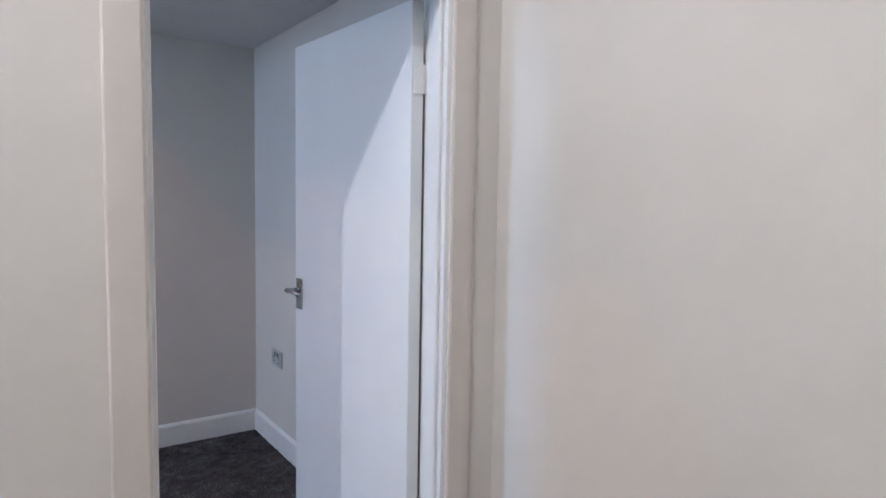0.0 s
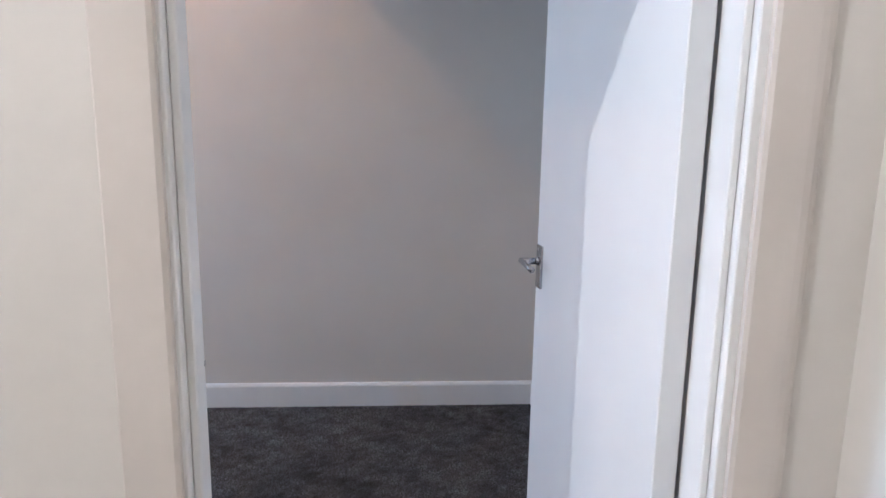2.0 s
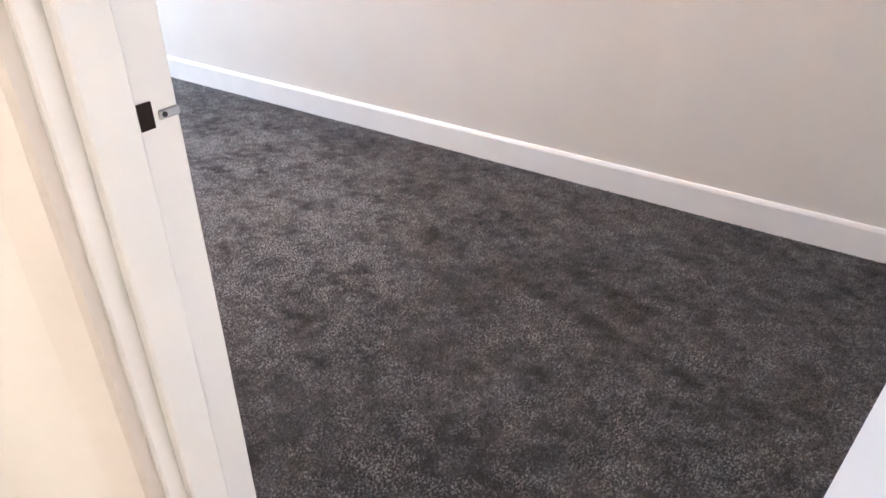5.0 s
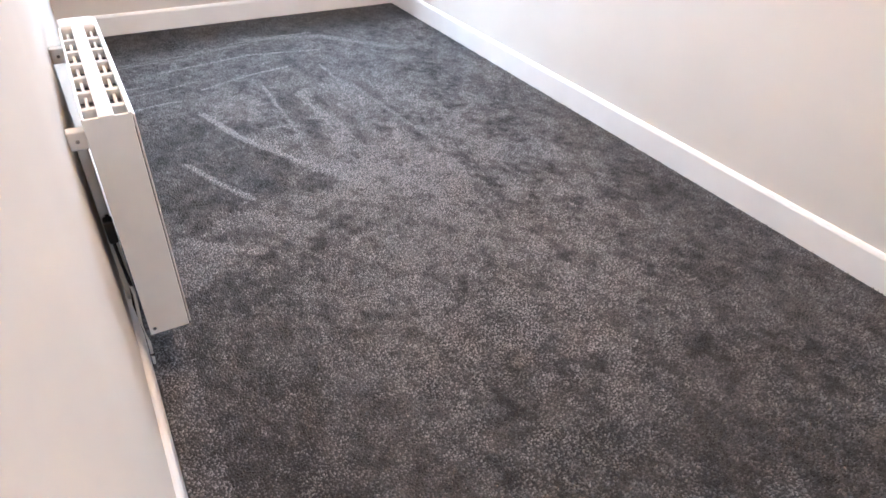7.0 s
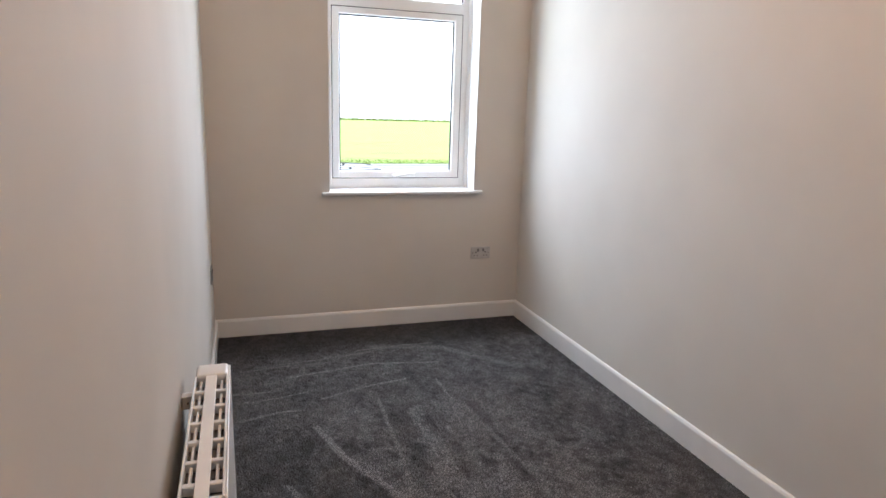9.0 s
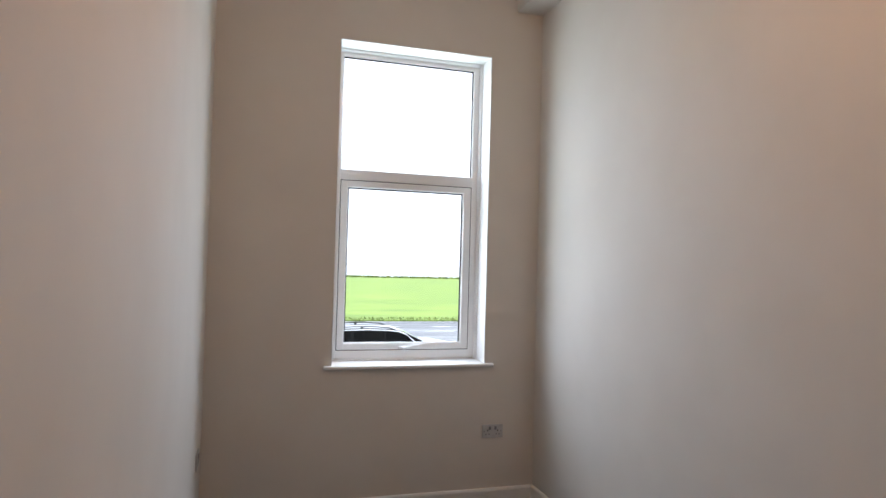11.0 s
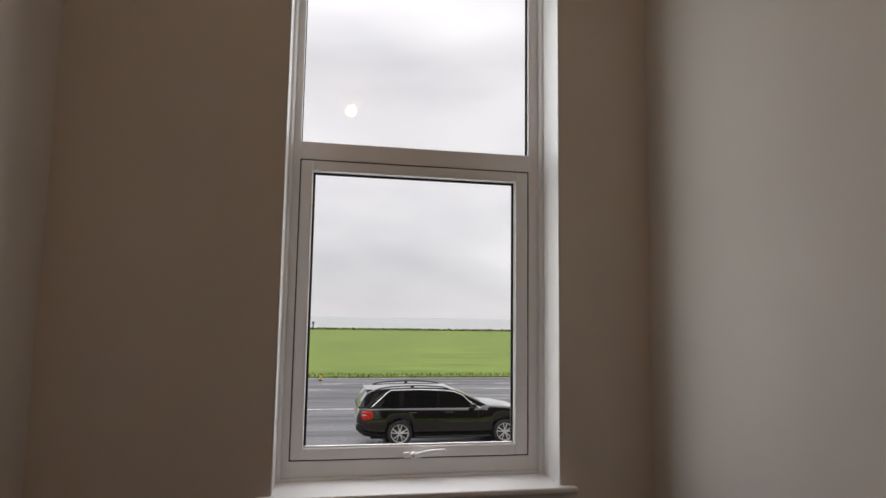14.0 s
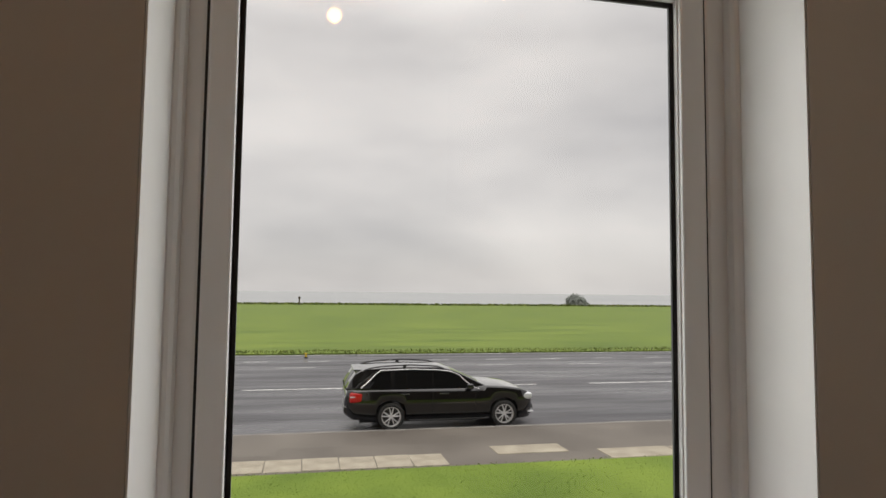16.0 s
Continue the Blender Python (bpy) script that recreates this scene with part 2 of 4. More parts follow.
bm = bmesh.new()
add_box(bm, HX, WF, E - 0.10, JR - 0.03, 0, CEIL_Z)
add_box(bm, HX, WF, JL + 0.03, L, 0, CEIL_Z)
add_box(bm, HX, WF, JR - 0.03, JL + 0.03, HEAD + 0.03, CEIL_Z)
structure("wall_west", bm, WALL, "smooth cream painted partition wall with a doorway", "wall")
structure("wall_east", box(W, W + 0.15, E - 0.10, L, 0, CEIL_Z), WALL, "smooth cream painted plaster side wall", "wall")
structure("wall_south", box(WF, W, E - 0.10, E, 0, CEIL_Z), WALL, "cream painted plaster end wall beside the door", "wall")
bm = bmesh.new()
add_box(bm, -0.20, WX0, L, OUT_Y, -1.8, CEIL_Z + 0.3)
add_box(bm, WX1, W + 0.35, L, OUT_Y, -1.8, CEIL_Z + 0.3)
add_box(bm, WX0, WX1, L, OUT_Y, -1.8, WZ0 - 0.022)
add_box(bm, WX0, WX1, L, OUT_Y, WZ1, CEIL_Z + 0.3)
structure("wall_north", bm, WALL, "cream painted plaster wall with a tall window recess", "wall")
structure("ceiling", box(HX, W + 0.15, E - 0.10, L, CEIL_Z, CEIL_Z + 0.12), CEIL, "plain white painted high ceiling", "ceiling")
bm = bmesh.new()
add_box(bm, WF, W, E, SOFFIT_Y, SOFFIT_Z, SOFFIT_Z + 0.10)
add_box(bm, WF, W, SOFFIT_Y - 0.10, SOFFIT_Y, SOFFIT_Z + 0.10, CEIL_Z)
structure("ceiling_soffit", bm, CEIL, "lowered white painted soffit above the doorway end", "ceiling")
structure("boxing", box(1.945, W, SOFFIT_Y, L, 3.355, CEIL_Z), WALL, "white painted boxing along the ceiling edge", "trim")

structure("wall_hall_south", box(HALL_B, HX, HALL_R - 0.10, HALL_R, 0, HALL_Z), WALL, "smooth cream painted hall side wall", "wall")
structure("wall_hall_west", box(HALL_B - 0.10, HALL_B, HALL_R - 0.10, HALL_L + 0.10, 0, HALL_Z), WALL, "plain cream painted hall wall", "wall")
structure("wall_hall_north", box(HALL_B, HX, HALL_L, HALL_L + 0.10, 0, HALL_Z), WALL, "plain cream painted hall end wall", "wall")
structure("ceiling_hall", box(HALL_B - 0.10, HX, HALL_R - 0.10, HALL_L + 0.10, HALL_Z, HALL_Z + 0.10), CEIL, "plain cream painted hall ceiling", "ceiling")

SKIRT = [(0, 0), (SKT, 0), (SKT, SK - 0.016), (SKT - 0.002, SK - 0.010), (SKT - 0.006, SK - 0.003), (SKT - 0.010, SK), (0, SK)]


def skirting(name, a, b, out):
    return structure(name, add_profile(bmesh.new(), SKIRT, a, b, out), GLOSS, "white satin painted skirting board with a rounded top", "skirting")


skirting("baseboard_east", (W, E, 0), (W, L, 0), (-1, 0, 0))
skirting("baseboard_north", (WF, L, 0), (W - SKT, L, 0), (0, -1, 0))
skirting("baseboard_south", (WF, E, 0), (W - SKT, E, 0), (0, 1, 0))
skirting("baseboard_west", (WF, 0.465, 0), (WF, L - SKT, 0), (1, 0, 0))


# ---------------------------------------------------------------- door and its frame
def door_frame():
    f = thing("door_frame", pose(HX / 2, 0.065, 0), "white gloss door lining with architraves darkened by painted shade", "door frame", kind="structure")
    x0, x1 = HX - 0.003, 0.005
    part("jamb", box(x0, -0.006, JL, JL + 0.03, 0, HEAD + 0.03, 0.002, 1), GLOSS, f)
    part("jamb", box(x0, x1, JR - 0.03, JR, 0, HEAD + 0.03, 0.002, 1), GLOSS, f)
    part("head", box(x0, x1, JR, JL, HEAD, HEAD + 0.03, 0.002, 1), GLOSS, f)
    s0, s1 = -0.082, -0.046
    part("door_stop", box(s0, s1, JL - 0.012, JL, 0, HEAD, 0.002, 1), GLOSS, f)
    part("door_stop", box(s0, s1, JR, JR + 0.012, 0, HEAD, 0.002, 1), GLOSS, f)
    part("door_stop", box(s0, s1, JR + 0.012, JL - 0.012, HEAD - 0.012, HEAD, 0.002, 1), GLOSS, f)
    prof = lambda w: [(0, 0), (0, w), (0.006, w), (0.010, w - 0.005), (0.0135, w - 0.013), (0.0155, w - 0.024), (0.016, w - 0.036), (0.016, 0.006), (0.013, 0)]
    for x, out in ((HX, -1),):
        wl_, wr_ = 0.073, 0.082
        for y, d, w in ((JL + 0.006, 1, wl_), (JR - 0.014, -1, wr_)):
            outline = prof(w) if d < 0 else [(0, 0), (0, w), (0.0135, w), (0.016, w - 0.003), (0.016, 0.006), (0.013, 0)]
            part("architrave", add_profile(bmesh.new(), outline, (x, y, 0), (x, y, HEAD + 0.006 + 0.073), (out, 0, 0), Vector((0, d, 0))), ARCHITRAVE, f)
        part("architrave", add_profile(bmesh.new(), prof(0.073), (x, JR - 0.014, HEAD + 0.006), (x, JL + 0.006, HEAD + 0.006), (out, 0, 0)), ARCHITRAVE, f)
    return f


door_frame()


def strike_plate():
    s = thing("strike_plate", pose(-0.03, JL - 0.001, 1.03), "bent steel strike plate round a dark latch hole", "latch keep")
    # flat dark block instead of a recess; the hole's shade is its colour
    part("latch_hole", box(-0.0420, -0.0285, JL - 0.0016, JL + 0.001, 1.018, 1.037), HOLE_SHADE, s, "dark block painted as the shaded latch hole")
    part("lip", box(-0.024, -0.0065, JL - 0.0022, JL + 0.0005, 1.022, 1.029, 0.001, 1), STEEL, s, "scuffed steel lip")
    part("screw", rod((-0.020, JL - 0.0022, 1.0255), (-0.020, JL - 0.003, 1.0255), 0.002), DARK, s)
    return s


strike_plate()

DOOR_TURN = 3.1
LEAF_HAZED = 0.724


def door():
    """A flush door; its frame of reference has x along the leaf and its shown face at y = 0."""
    m = pose(0.003, -0.2425, 0.0, 0, 0, DOOR_TURN)
    d = thing("door_1", m, "white painted flush door standing open into the room", "door", kind="structure")
    place = lambda name, bm, mat, label="", smooth=False: part(name, bm, mat, None, label, smooth)
    kids = []
    leaf = place("leaf", box(0, LEAF_HAZED, -0.040, 0, 0.012, HEAD - 0.006, 0.002, 1), DOORP)
    kids.append(leaf)
    for z in (0.18, 1.655):
        bm = bmesh.new()
        for i in range(5):
            add_rod(bm, (-0.006, -0.046, z + 0.016 * i), (-0.006, -0.046, z + 0.016 * i + 0.0145), 0.0055, n=12)
        add_box(bm, -0.0045, -0.001, -0.040, -0.008, z, z + 0.078)
        kids.append(place("hinge", bm, GLOSS, "white painted butt hinge with dark joints"))
    plate = place("handle_plate", box(0.664, 0.706, 0.0, 0.007, 0.965, 1.076, 0.002), CHROME, "satin chrome handle backplate")
    bm = bmesh.new()
    add_rod(bm, (0.685, 0.006, 1.035), (0.685, 0.014, 1.035), 0.012, 0.009, 20)
    add_rod(bm, (0.685, 0.012, 1.035), (0.685, 0.052, 1.035), 0.0085, n=16)
    lever = tube([(0.692, 0.050, 1.035), (0.672, 0.051, 1.036), (0.650, 0.052, 1.037), (0.630, 0.051, 1.035), (0.612, 0.047, 1.031), (0.604, 0.042, 1.027)], 0.0075, 12)
    kids.append(plate)
    kids.append(place("neck", bm, CHROME, "", True))
    kids.append(place("lever", lever, CHROME, "satin chrome lever handle", True))
    for z in (0.975, 1.066):
        kids.append(place("screw", rod((0.685, 0.007, z), (0.685, 0.0085, z), 0.004), STEEL))
    kids.append(place("latch", box(LEAF_HAZED - 0.001, LEAF_HAZED + 0.002, -0.032, -0.008, 0.99, 1.07), STEEL, "steel latch plate"))
    for k in kids:
        k.parent = d
    return d


door()


# ---------------------------------------------------------------- window
def window():
    y0, y1 = 4.792, 4.820
    w = thing("window_1", pose(1.253, 4.85, WZ0), "tall white plastic window with a fixed light above an opening sash", "window", kind="structure")
    SX0, SX1, SZ0, SZ1 = 0.799, 1.704, 1.027, 2.147
    UZ0, UZ1 = 2.222, 2.976
    b = 0.006
    part("frame_side", box(WX0, SX0 - 0.003, y0, y1, WZ0, WZ1, b), UPVC, w)
    part("frame_side", box(SX1 + 0.003, WX1, y0, y1, WZ0, WZ1, b), UPVC, w)
    part("frame_head", box(SX0 - 0.008, SX1 + 0.008, y0, y1, UZ1, WZ1, b), UPVC, w)
    part("frame_foot", box(SX0 - 0.008, SX1 + 0.008, y0, y1, WZ0, SZ0 - 0.003, b), UPVC, w)
    part("transom", box(SX0 - 0.008, SX1 + 0.008, y0, y1, SZ1 + 0.003, UZ0, b), UPVC, w)
    sash = part("sash", box(SX0, 0.845, y0 - 0.004, y1 - 0.003, SZ0, SZ1, 0.005), UPVC, w, "white plastic opening sash")
    part("sash_bar", box(1.652, SX1, y0 - 0.004, y1 - 0.003, SZ0, SZ1, 0.005), UPVC, sash)
    part("sash_bar", box(0.843, 1.654, y0 - 0.004, y1 - 0.003, SZ0, 1.069, 0.005), UPVC, sash)
    part("sash_bar", box(0.843, 1.654, y0 - 0.004, y1 - 0.003, 2.105, SZ1, 0.005), UPVC, sash)
    # glazing beads, gaskets and panes
    for (a0, a1, c0, c1, py) in ((0.8365, 1.6575, 1.0605, 2.1120, y0), (0.782, 1.716, UZ0 - 0.017, 2.9815, y0)):
        t = 0.0085
        for q in ((a0, a0 + t, c0, c1), (a1 - t, a1, c0, c1), (a0 + t, a1 - t, c0, c0 + 0.015), (a0 + t, a1 - t, c1 - t, c1)):
            part("glazing_bead", box(q[0], q[1], py + 0.004, py + 0.016, q[2], q[3], 0.001, 1), UPVC, w)
        g = 0.0175
        for q in ((a0, a0 + g, c0, c1), (a1 - g, a1, c0, c1), (a0 + g, a1 - g, c0, c0 + 0.013), (a0 + g, a1 - g, c1 - g, c1)):
            part("gasket", box(q[0], q[1], py + 0.016, py + 0.021, q[2], q[3]), GASKET, w)
        pane = part("pane", box(a0 + 0.002, a1 - 0.002, py + 0.0205, py + 0.0245, c0 + 0.002, c1 - 0.002), GLASS, w, "clear glass pane")
        pane.visible_shadow = False
        pane.data.materials.append(CLEAR)
        for face in pane.data.polygons:
            face.material_index = 0 if face.normal.y < -0.5 else 1
    for q in ((SX0 - 0.006, SX0 + 0.002, SZ0 - 0.004, SZ1 + 0.004), (SX1 - 0.002, SX1 + 0.006, SZ0 - 0.004, SZ1 + 0.004)):
        part("sash_seal", box(q[0] - 0.002, q[1] + 0.002, y0 + 0.002, y0 + 0.030, q[2], q[3]), GASKET, w)
    for q in ((SZ0 - 0.006, SZ0 + 0.002), (SZ1 - 0.002, SZ1 + 0.006)):
        part("sash_seal", box(SX0, SX1, y0 + 0.002, y0 + 0.030, q[0] - 0.002, q[1] + 0.002), GASKET, w)
    # rounded trim strips that close the frame against the reveal
    q, r = 0.0175, 0.026
    bead = [(0, 0), (r, 0), (r, 0.004), (r * 0.9, q * 0.55), (r * 0.62, q * 0.86), (r * 0.25, q), (0, q)]
    for x, d in ((WX0 + 0.003, 1), (WX1 - 0.003, -1)):
        part("trim_strip", add_profile(bmesh.new(), bead, (x, y0, WZ0), (x, y0, WZ1 - 0.003), (0, -1, 0), Vector((d, 0, 0))), UPVC, w, smooth=False)
    part("trim_strip", add_profile(bmesh.new(), bead, (WX0 + 0.02, y0, WZ1 - 0.003), (WX1 - 0.02, y0, WZ1 - 0.003), (0, -1, 0), Vector((0, 0, -1))), UPVC, w)
    part("trim_strip", add_profile(bmesh.new(), [(u * 0.6, v * 0.6) for u, v in bead], (WX0 + 0.02, y0, WZ0), (WX1 - 0.02, y0, WZ0), (0, -1, 0)), UPVC, w)
    h = part("window_handle", box(1.212, 1.282, y0 - 0.026, y0 - 0.010, 1.030, 1.050, 0.004), UPVC, w, "white window handle with a key lock")
    hx, hy = 1.250, y0 - 0.024
    part("pivot", rod((hx, hy + 0.004, 1.040), (hx, hy - 0.020, 1.040), 0.014, 0.011, 20), UPVC, h)
    part("lever", tube([(hx, hy - 0.016, 1.040), (hx + 0.025, hy - 0.022, 1.048), (hx + 0.06, hy - 0.026, 1.056), (hx + 0.115, hy - 0.024, 1.058)], 0.0085, 12), UPVC, h, smooth=True)
    part("key_lock", rod((hx, hy - 0.020, 1.040), (hx, hy - 0.0215, 1.040), 0.005), DARK, h)
    return w


window()
structure("window_sill", box(0.698, 1.823, L - 0.036, 4.603, WZ0 - 0.022, WZ0, 0.008, 3), GLOSS, "white painted sill board with a rounded nose", "window sill")
structure("window_board", box(WX0, WX1, 4.595, 4.796, WZ0 - 0.022, WZ0 - 0.0005), GLOSS, "white painted inner window board", "window sill")
bm = bmesh.new()
t = 0.004
add_box(bm, WX1 - t, WX1 - 0.001, L + 0.002, 4.795, WZ0, WZ1)
add_box(bm, WX0 + 0.001, WX0 + t, L + 0.002, 4.795, WZ0, WZ1)
add_box(bm, WX0 + t, WX1 - t, L + 0.002, 4.795, WZ1 - t, WZ1 - 0.001)
structure("window_reveal", bm, GLOSS, "white painted window reveal lining", "window reveal")


# ---------------------------------------------------------------- sockets, heater, pendant
def socket(m):
    """A double socket on a wall that faces local -y."""
    s = thing("double_socket", m, "satin grey double wall socket above the skirting", "socket", "wall sockets")
    kids = [part("face_plate", box(-0.074, 0.074, -0.008, 0, -0.044, 0.044, 0.003), SATIN, None)]
    for dx in (-0.036, 0.036):
        kids.append(part("rocker", box(dx * 0.55 - 0.008, dx * 0.55 + 0.008, -0.012, -0.007, 0.010, 0.032, 0.002), GREY_PL, None))
        bm = bmesh.new()
        add_box(bm, dx - 0.004, dx + 0.004, -0.0088, -0.007, 0.000, 0.010)
        add_box(bm, dx - 0.0145, dx - 0.0075, -0.0088, -0.007, -0.022, -0.016)
        add_box(bm, dx + 0.0075, dx + 0.0145, -0.0088, -0.007, -0.022, -0.016)
        kids.append(part("pin_holes", bm, DARK, None, "dark pin holes"))
    for dx in (-0.060, 0.060):
        kids.append(part("screw", rod((dx, -0.008, 0), (dx, -0.0092, 0), 0.004), CHROME, None))
    for k in kids:
        k.parent = s
    return s


a = socket(pose(1.834, L, 0.500))
copy_thing(a, pose(1.778, E, 0.500, 0, 0, 180))
copy_thing(a, pose(WF, 4.33, 0.500, 0, 0, 90))


def heater():
    x0, x1, y0, y1, z0, z1 = 0.036, 0.128, 1.650, 2.365, 0.150, 0.728
    cap = y1 - 0.088
    h = thing("panel_heater", pose(0.0, 2.0, z0), "white enamelled electric panel heater with a gridded top, on the wall", "heater")
    part("front_panel", box(x1 + 0.0015, x1 + 0.006, y0 + 0.004, y1 - 0.004, z0 + 0.004, z1 - 0.004, 0.002), ENAMEL, h)
    part("panel_gap", box(x1 - 0.004, x1 + 0.0018, y0 + 0.002, y0 + 0.008, z0 + 0.004, z1 - 0.010), DARK, h, "dark gap behind the front panel")
    part("side_panel", box(x0, x1, y0, y0 + 0.005, z0, z1, 0.002), ENAMEL, h)
    part("side_panel", box(x0, x1, y1 - 0.02, y1, z0, z1 - 0.03, 0.009, 3), ENAMEL, h)
    part("back_panel", box(x0, x0 + 0.003, y0 + 0.005, y1 - 0.02, z0 + 0.03, z1 - 0.01), ENAMEL, h)
    part("element", box(x0 + 0.03, x0 + 0.055, y0 + 0.05, y1 - 0.06, z0 + 0.12, z1 - 0.16), DARK, h, "dark heating element")
    part("control_cap", box(x0, x1 + 0.002, cap, y1 + 0.002, z1 - 0.040, z1 + 0.003, 0.012, 4), ENAMEL, h, "rounded white control end", True)
    grille = part("top_grille", box(x0 + 0.031, x1 - 0.031, y0, cap, z1 - 0.006, z1 + 0.002, 0.001, 1), ENAMEL, h)
    part("grille_edge", box(x0, x0 + 0.005, y0, cap, z1 - 0.030, z1 + 0.002, 0.001, 1), ENAMEL, grille)
    part("grille_edge", box(x1 - 0.005, x1 + 0.001, y0, cap, z1 - 0.030, z1 + 0.002, 0.001, 1), ENAMEL, grille)
    part("grille_floor", box(x0 + 0.004, x1 - 0.004, y0 + 0.006, cap, z1 - 0.034, z1 - 0.030), GREY_PL, grille, "grey inner baffle")
    n = 7
    pitch = (cap - y0 - 0.012) / (n - 0.4)
    bar = mesh_of("grille_bar", box(0, x1 - x0 - 0.008, 0, 0.016, -0.028, -0.005, 0.002, 1), ENAMEL)
    slot = mesh_of("grille_slot", box(0, 0.0065, 0, pitch * 0.42, -0.0302, -0.0285), DARK)
    post = mesh_of("grille_post", box(0, 0.007, 0, pitch - 0.016, -0.030, -0.014, 0.001, 1), ENAMEL)
    for i in range(n):
        y = y0 + 0.006 + pitch * (i - 0.4) + (0.4 * pitch - 0.003 if i == 0 else 0)
        rows = [(bar, x0 + 0.004, y)]
        if i > 0:
            rows += [(post, dx, y + 0.016) for dx in (x0 + 0.0145, x1 - 0.0215)]
            rows += [(slot, dx, y + 0.020) for dx in (x0 + 0.0065, x0 + 0.0225, x1 - 0.0290, x1 - 0.0135)]
        for me, dx, yy in rows:
            ob = new(me.name, me)
            ob.parent = grille
            ob.location = (dx, yy, z1)
    for y in (y0 + 0.03, y1 - 0.14):
        b = part("bracket", box(WF + 0.001, x0 + 0.004, y, y + 0.028, z1 - 0.075, z1 - 0.035, 0.002, 1), ENAMEL, h, "white wall bracket")
        part("screw", rod((0.018, y, z1 - 0.055), (0.018, y - 0.002, z1 - 0.055), 0.004), CHROME, b)
    part("rear_channel", box(0.008, 0.030, y0 + 0.10, y0 + 0.122, z0 + 0.05, z1 - 0.10, 0.002, 1), ENAMEL, h)
    part("cable", tube([(0.024, y0 + 0.09, 0.46), (0.020, y0 + 0.07, 0.40), (0.022, y0 + 0.075, 0.33), (0.026, y0 + 0.06, 0.27), (0.020, y0 + 0.05, 0.22), (0.024, y0 + 0.03, 0.15), (0.024, y0 + 0.02, 0.07), (0.024, y0 + 0.05, 0.02)], 0.004), DARK, h, "dark flex hanging behind", True)
    part("cable", tube([(0.022, y0 + 0.075, 0.30), (0.028, y0 + 0.05, 0.25), (0.022, y0 + 0.02, 0.19), (0.026, y0 + 0.012, 0.12), (0.022, y0 + 0.03, 0.03)], 0.004), ENAMEL, h, "white flex", True)
    part("junction", box(0.012, 0.032, y0 + 0.055, y0 + 0.085, 0.40, 0.46, 0.004), DARK, h, "dark flex outlet")
    part("screw", rod((x0 + 0.012, y0, z0 + 0.018), (x0 + 0.012, y0 - 0.0015, z0 + 0.018), 0.0045), CHROME, h)
    return h


heater()


def emitter(name, colour, strength):
    m = bpy.data.materials.new(name)
    m.use_nodes = True
    b = m.node_tree.nodes["Principled BSDF"]
    b.inputs["Emission Color"].default_value = (*colour, 1)
    b.inputs["Emission Strength"].default_value = strength
    return m


BULB = emitter("lit_bulb", (1.0, 0.58, 0.24), 4.0)


def pendant(x, y, z, ceiling_z, name):
    p = thing(name, pose(x, y, ceiling_z), "bare bulb on a short white pendant under the ceiling", "ceiling lamp")
    part("ceiling_rose", rod((x, y, ceiling_z - 0.022), (x, y, ceiling_z - 0.0005), 0.045, 0.05, 24), UPVC, p)
    part("cord", rod((x, y, z + 0.09), (x, y, ceiling_z - 0.02), 0.003, n=8), UPVC, p)
    part("lamp_holder", rod((x, y, z + 0.04), (x, y, z + 0.095), 0.018, 0.012), UPVC, p)
    bm = bmesh.new()
    bmesh.ops.create_uvsphere(bm, u_segments=20, v_segments=12, radius=0.021, matrix=pose(x, y, z + 0.018))
    b = part("bulb", bm, BULB, p, "glowing warm bulb", True)
    b.visible_shadow = False


pendant(ROOM_LAMP[0], ROOM_LAMP[1], ROOM_LAMP[2], CEIL_Z, "pendant_lamp")

# ---------------------------------------------------------------- outside
GRASS = grained("lawn_grass", (0.105, 0.175, 0.012), (0.185, 0.27, 0.026), 0.55, 0.9, 0.6, 0.03, fine=22)
FIELD = grained("field_grass", (0.085, 0.140, 0.012), (0.155, 0.215, 0.023), 0.45, 0.9, 0.7, 0.06, fine=7.0, stretch=(0.30, 1, 1), lo=0.34, hi=0.68)
ASPHALT = grained("wet_asphalt", (0.030, 0.030, 0.035), (0.072, 0.071, 0.077), 0.35, 0.33, 0.35, 0.004, fine=55, stretch=(0.25, 1, 1))
def wet(m, lo, hi, scale, stretch):
    """Puddled gloss: roughness that follows a stretched noise."""
    mp = coords(m, stretch)
    n = node(m, "ShaderNodeTexNoise", Scale=scale, Detail=5.0, Roughness=0.6)
    r = ramp(m, 0.38, 0.62, (lo, lo, lo), (hi, hi, hi))
    link(m, mp, "Vector", n, "Vector")
    link(m, n, "Fac", r, "Fac")
    link(m, r, "Color", m.node_tree.nodes["Principled BSDF"], "Roughness")


wet(ASPHALT, 0.26, 0.60, 0.9, (0.12, 1, 1))
PAVE = grained("tarmac_pavement", (0.105, 0.090, 0.074), (0.165, 0.145, 0.120), 0.55, 0.7, 0.35, 0.004, fine=45)
SLAB = grained("concrete_slab", (0.30, 0.265, 0.20), (0.42, 0.375, 0.29), 2.5, 0.8, 0.3, 0.003)
KERB = grained("worn_concrete_kerb", (0.16, 0.15, 0.135), (0.30, 0.285, 0.26), 1.1, 0.75, 0.3, 0.003)
PAINT = grained("worn_road_paint", (0.35, 0.35, 0.34), (0.72, 0.72, 0.70), 4.0, 0.6, 0.2, 0.002)
SEA = grained("grey_sea", (0.27, 0.285, 0.29), (0.34, 0.35, 0.345), 0.012, 0.5, 0.15, 0.3, fine=0.08, stretch=(0.2, 1, 1))
YELLOW = grained("yellow_plastic", (0.55, 0.38, 0.03), (0.62, 0.45, 0.05), 9.0, 0.5)
